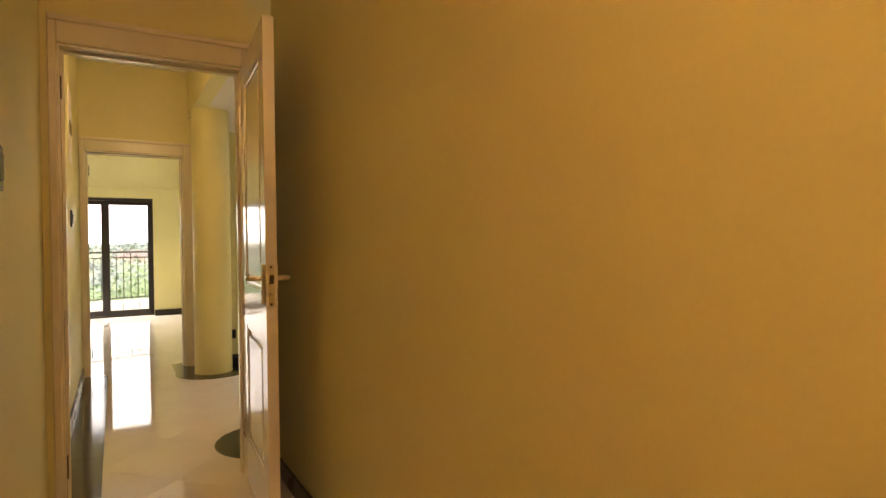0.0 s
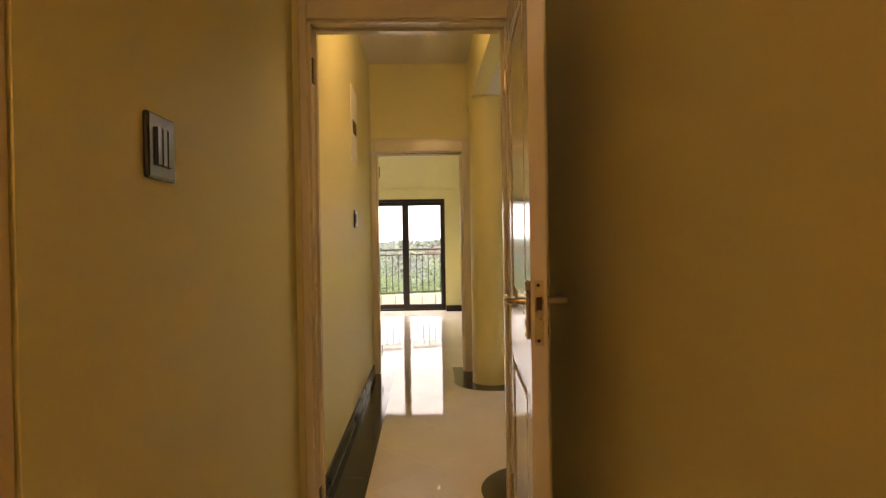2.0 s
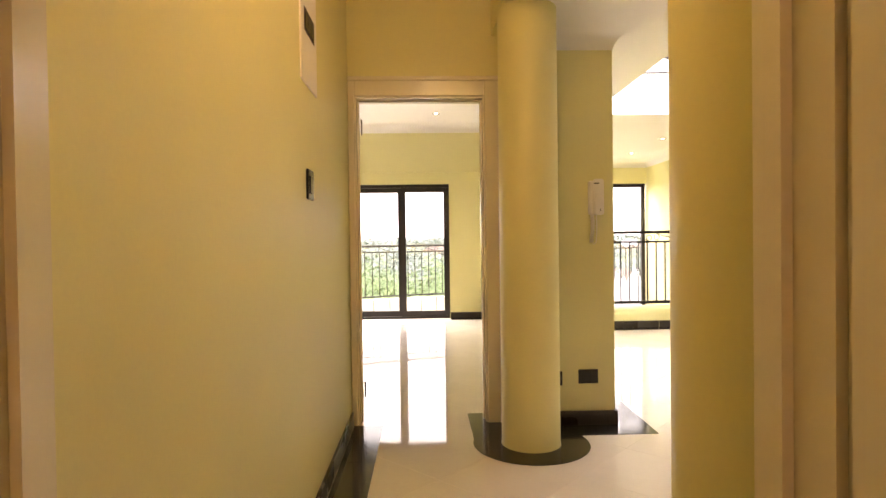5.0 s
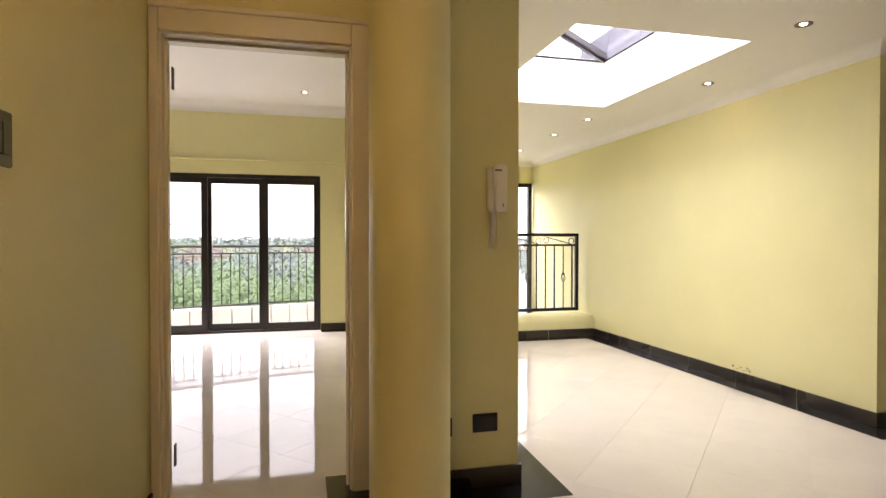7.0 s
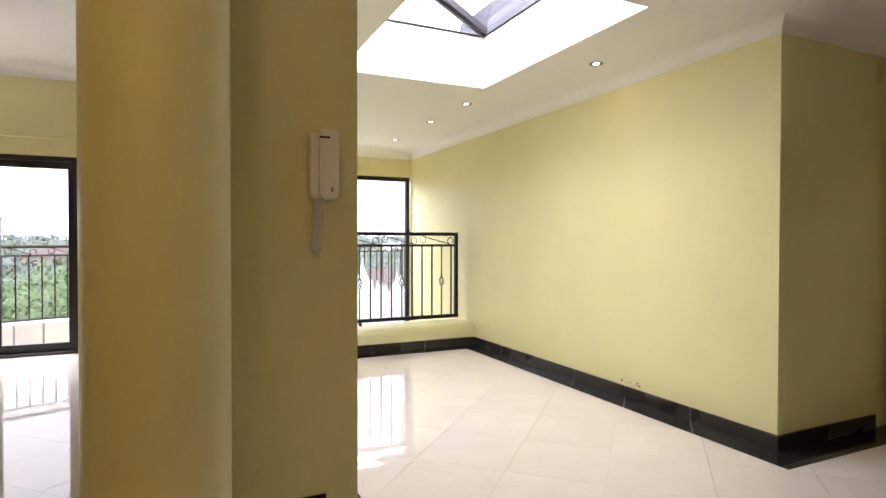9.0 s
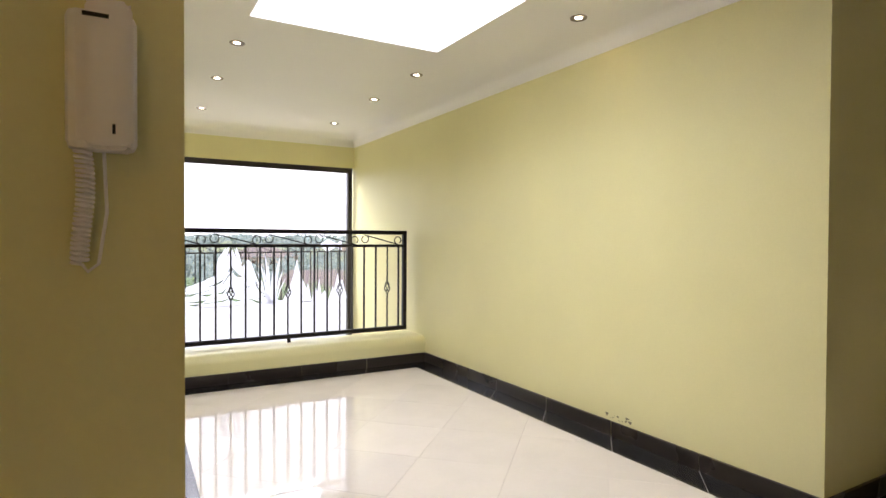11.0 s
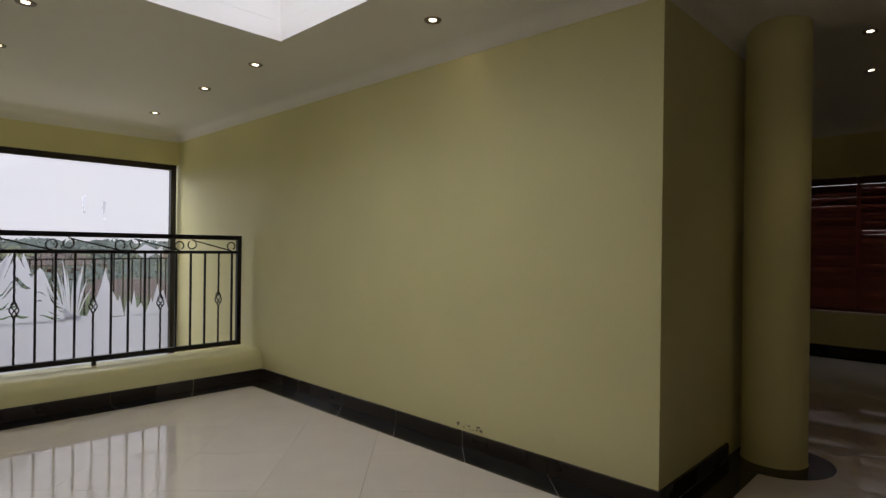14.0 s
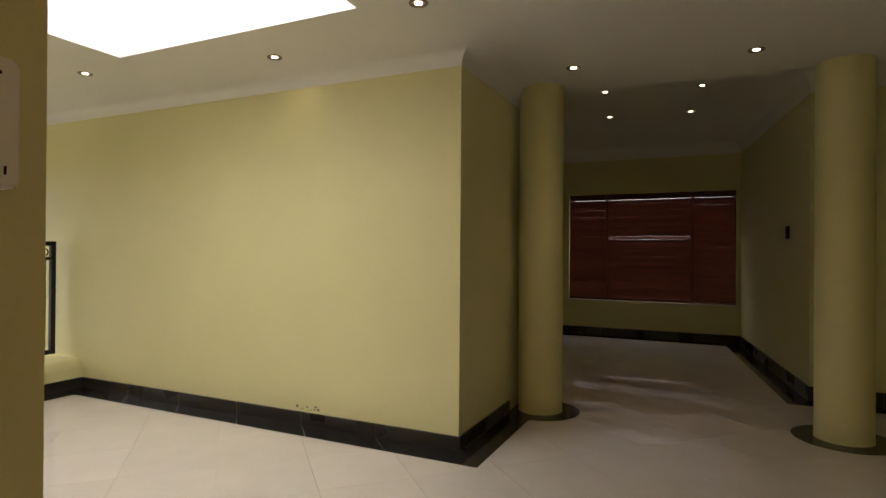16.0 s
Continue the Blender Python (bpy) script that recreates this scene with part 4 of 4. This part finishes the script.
# palm left of the balcony
palm = thing("palm_tree", "tall palm with drooping fronds beside the balcony", "palm tree", "", (-3.0, 21.5, -7.4))
bm = B()
tube(bm, [(0, 0, 0), (0.1, 0, 3.5), (0.0, 0.1, 7.9)], [0.22, 0.17, 0.13], 10)
part("trunk", bm, BARK, palm)
for k in range(22):
    a = k * 2.4
    el = rg.uniform(0.1, 1.1)
    bm = B()
    ax = []
    for s in range(11):
        t = s / 10
        r = 2.9 * t
        ax.append(Vector((math.cos(a) * r * math.cos(el * (1 - t)), math.sin(a) * r * math.cos(el * (1 - t)), 7.9 + math.sin(el) * r * 0.9 - 1.1 * t * t)))
    tube(bm, ax, [0.02 * (1 - 0.8 * s / 10) for s in range(11)], 4)
    side = Vector((-math.sin(a), math.cos(a), 0))
    for s in range(1, 11):
        for sg in (-1, 1):
            for o in (0, 0.5):
                p = ax[s - 1].lerp(ax[s], o)
                ln = 0.75 * math.sin(math.pi * (0.15 + 0.8 * s / 11))
                tip = p + side * sg * ln * 0.8 + Vector((0, 0, -0.25 * ln)) + (ax[s] - ax[s - 1]) * 1.2
                w = (ax[s] - ax[s - 1]).normalized() * 0.03
                bm.faces.new([bm.verts.new(q) for q in (p - w, p + w, tip)])
    part("frond", bm, PALM, palm)

# ---------------------------------------------------------------- etched motifs on the stairwell window
layer = [0]


def motif(name, pts, label):
    bm = B()
    y = 0.0285 - 0.0008 * layer[0]
    layer[0] = (layer[0] + 1) % 30
    plate(bm, pts, y - 0.0004, y)
    return part(name, bm, FROST, gw, label)


def ridge(x0, x1, z0, hs, seed):
    r = random.Random(seed)
    top = []
    for k, h in enumerate(hs):
        x = x0 + (x1 - x0) * k / (len(hs) - 1)
        top.append((x + r.uniform(-0.015, 0.015), z0 + h))
    return [(x0, z0)] + top + [(x1, z0)]


def bank_top(x):
    """Height of the rock bank's outline over the pane; its middle peaks are a figure kept plain."""
    line = ((3.80, 0.25), (3.88, 0.40), (3.95, 0.55), (4.05, 0.63), (4.24, 0.70), (4.40, 0.77), (4.48, 0.84), (4.53, 0.98), (4.58, 1.08), (4.64, 0.95), (4.70, 0.86), (4.76, 0.96), (4.80, 0.91), (4.85, 0.76), (4.90, 0.64), (5.02, 0.50), (5.12, 0.46))
    for (xa, za), (xb, zb) in zip(line, line[1:]):
        if xa <= x <= xb:
            return za + (zb - za) * (x - xa) / (xb - xa)
    return 0.25


# the bank: wavy ribbons one above the other, with slits of clear glass between them
ROWS, STEPS = 7, 90
for row in range(ROWS):
    lower, upper = [], []
    for k in range(STEPS + 1):
        x = 3.80 + 1.32 * k / STEPS
        base = 0.20 + 0.22 * min(1, (x - 3.80) / 0.3)
        h = max(0.0, bank_top(x) - base)
        lo = row / ROWS + (0.10 * noise.noise(Vector((x * 4.2, row * 3.1, 0))) if row else 0)
        hi = (row + 1) / ROWS + (0.10 * noise.noise(Vector((x * 4.2, (row + 1) * 3.1, 0))) if row < ROWS - 1 else 0)
        slit = max(0.0, 0.12 + noise.noise(Vector((x * 7.5 + lo * 5, row * 7.7, 5)))) * 0.20 if row < ROWS - 1 else 0
        hi = max(lo + 0.01, hi - slit)
        rag = 0.018 * noise.noise(Vector((x * 38, 2, row))) if row == ROWS - 1 else 0
        lower.append((x, base + h * lo))
        upper.append((x, base + h * hi + rag + 0.002))
    motif("etched_rock", lower + upper[::-1], "frosted ribbon of rock")
motif("etched_sand", [(3.70, -0.3), (5.97, -0.3), (5.97, 0.41), (5.72, 0.44), (5.45, 0.42), (5.12, 0.46), (4.8, 0.43), (4.3, 0.425), (4.1, 0.425), (3.95, 0.32), (3.84, 0.24), (3.76, 0.12), (3.70, 0.05)], "frosted sand bank")
motif("etched_peak", ridge(5.18, 5.52, 0.43, (0.04, 0.13, 0.20, 0.34, 0.52, 0.40, 0.30, 0.16, 0.22, 0.04), 3), "frosted jagged peak")
motif("etched_peak", ridge(5.53, 5.72, 0.42, (0.03, 0.22, 0.12, 0.28, 0.08, 0.14, 0.02), 4), "frosted jagged peaks")
motif("etched_peak", ridge(5.74, 5.96, 0.41, (0.03, 0.20, 0.14, 0.36, 0.22, 0.28, 0.05), 8), "frosted jagged peaks")
rr = random.Random(3)
for k in range(11):
    a = -0.17 + 0.034 * k
    h = (0.40, 0.52, 0.46, 0.62, 0.50, 0.40, 0.56, 0.48, 0.58, 0.40, 0.30)[k]
    x = 5.03 + a * 0.3
    tx = 5.03 + a * 1.0 + rr.uniform(-0.015, 0.015)
    w = rr.uniform(0.006, 0.013)
    motif("etched_frond", [(x - 0.006, 0.44), (x + 0.006, 0.44), (x + (tx - x) * 0.5 + w, 0.44 + h * 0.6), (tx, 0.44 + h), (x + (tx - x) * 0.5 - w, 0.44 + h * 0.6)], "frosted sea plant leaf")
# Plain arcs beside the figure-like middle peaks.
for x0, z0, x1, z1 in ((4.40, 0.78, 4.52, 1.10), (4.43, 0.80, 4.56, 1.12), (4.66, 0.90, 4.63, 1.10)):
    motif("etched_frond", [(x0, z0), (x0 + 0.03, z0), ((x0 + x1) / 2 + 0.02, (z0 + z1) / 2), (x1, z1), ((x0 + x1) / 2 - 0.03, (z0 + z1) / 2 + 0.03)], "frosted plain arc in place of the figure's hair")


def seahorse(x, z, s):
    body = [(0, 0.30), (0.05, 0.33), (0.09, 0.30), (0.10, 0.24), (0.16, 0.22), (0.09, 0.19), (0.10, 0.08), (0.07, -0.06), (0.03, -0.16), (0.03, -0.24), (0.06, -0.27), (0.08, -0.24), (0.09, -0.29), (0.05, -0.33), (-0.01, -0.28), (-0.01, -0.15), (0.0, -0.04), (-0.03, 0.06), (-0.02, 0.2)]
    return motif("etched_seahorse", [(x + px * s, z + pz * s) for px, pz in body][::-1], "frosted seahorse outline")


seahorse(3.785, 0.90, 0.60)
seahorse(3.885, 0.83, 0.40)
seahorse(5.12, 1.6, 0.28)
seahorse(5.3, 1.55, 0.3)
motif("etched_fish", [(5.6, 1.12), (5.72, 1.2), (5.84, 1.14), (5.9, 1.2), (5.9, 1.06), (5.83, 1.1), (5.72, 1.04)], "frosted fish outline")

# ---------------------------------------------------------------- floor tiles, laid diagonally
SIDE = 0.50
U0 = -2.74
c45 = math.sqrt(0.5)


def clip(poly, x0, y0, x1, y1):
    for ax, lim, sg in ((0, x0, 1), (0, x1, -1), (1, y0, 1), (1, y1, -1)):
        out = []
        for a, b in zip(poly, poly[1:] + poly[:1]):
            ina, inb = (a[ax] - lim) * sg >= 0, (b[ax] - lim) * sg >= 0
            if ina:
                out.append(a)
            if ina != inb:
                t = (lim - a[ax]) / (b[ax] - a[ax])
                out.append((a[0] + (b[0] - a[0]) * t, a[1] + (b[1] - a[1]) * t))
        poly = out
        if not poly:
            return []
    return poly


floors = {0: bpy.data.objects["floor"], 1: bpy.data.objects["floor_hall"]}
g = 0.0007
whole = None
for i in range(-30, 20):
    for j in range(0, 46):
        u, v = U0 + i * SIDE, 0.13 + j * SIDE
        cx, cy = (v + SIDE / 2 + u + SIDE / 2) * c45, (v + SIDE / 2 - u - SIDE / 2) * c45
        if not (-3 < cx < 11.8 and 0 < cy < 14):
            continue
        far = cy < 5.4 and cx > 3.4 or (cx > 3.5 and cy > 12.9) or (cx < 1.3 and cy < 8.2) or (cx > 6.6 and cy > 9.8)
        if far:
            continue
        zi = 0 if cx < 3.6 else 1
        r = SIDE / 2 - g
        pts = [(a * c45 + b * c45, a * c45 * 1 - b * c45) for a, b in ((-r, -r), (r, -r), (r, r), (-r, r))]
        ab = [(cx + p[0], cy + p[1]) for p in pts]
        big = (-2.65, 0.2, 11.45, YSL + 0.02 if cx < 3.5 else 12.45)
        cl = clip(ab, *big)
        if len(cl) < 3:
            continue
        same = len(cl) == 4 and all(abs(a[0] - b[0]) + abs(a[1] - b[1]) < 1e-6 for a, b in zip(cl, ab))
        if same and whole is not None:
            t = new("tile", whole)
            t.parent = floors[zi]
            t.location = (cx, cy, 0)
            continue
        bm = B()
        prism(bm, [(p[0] - cx, p[1] - cy) for p in cl], -0.006, 0.0)
        t = part("tile", bm, TILE, floors[zi])
        t.location = (cx, cy, 0)
        if same:
            whole = t.data
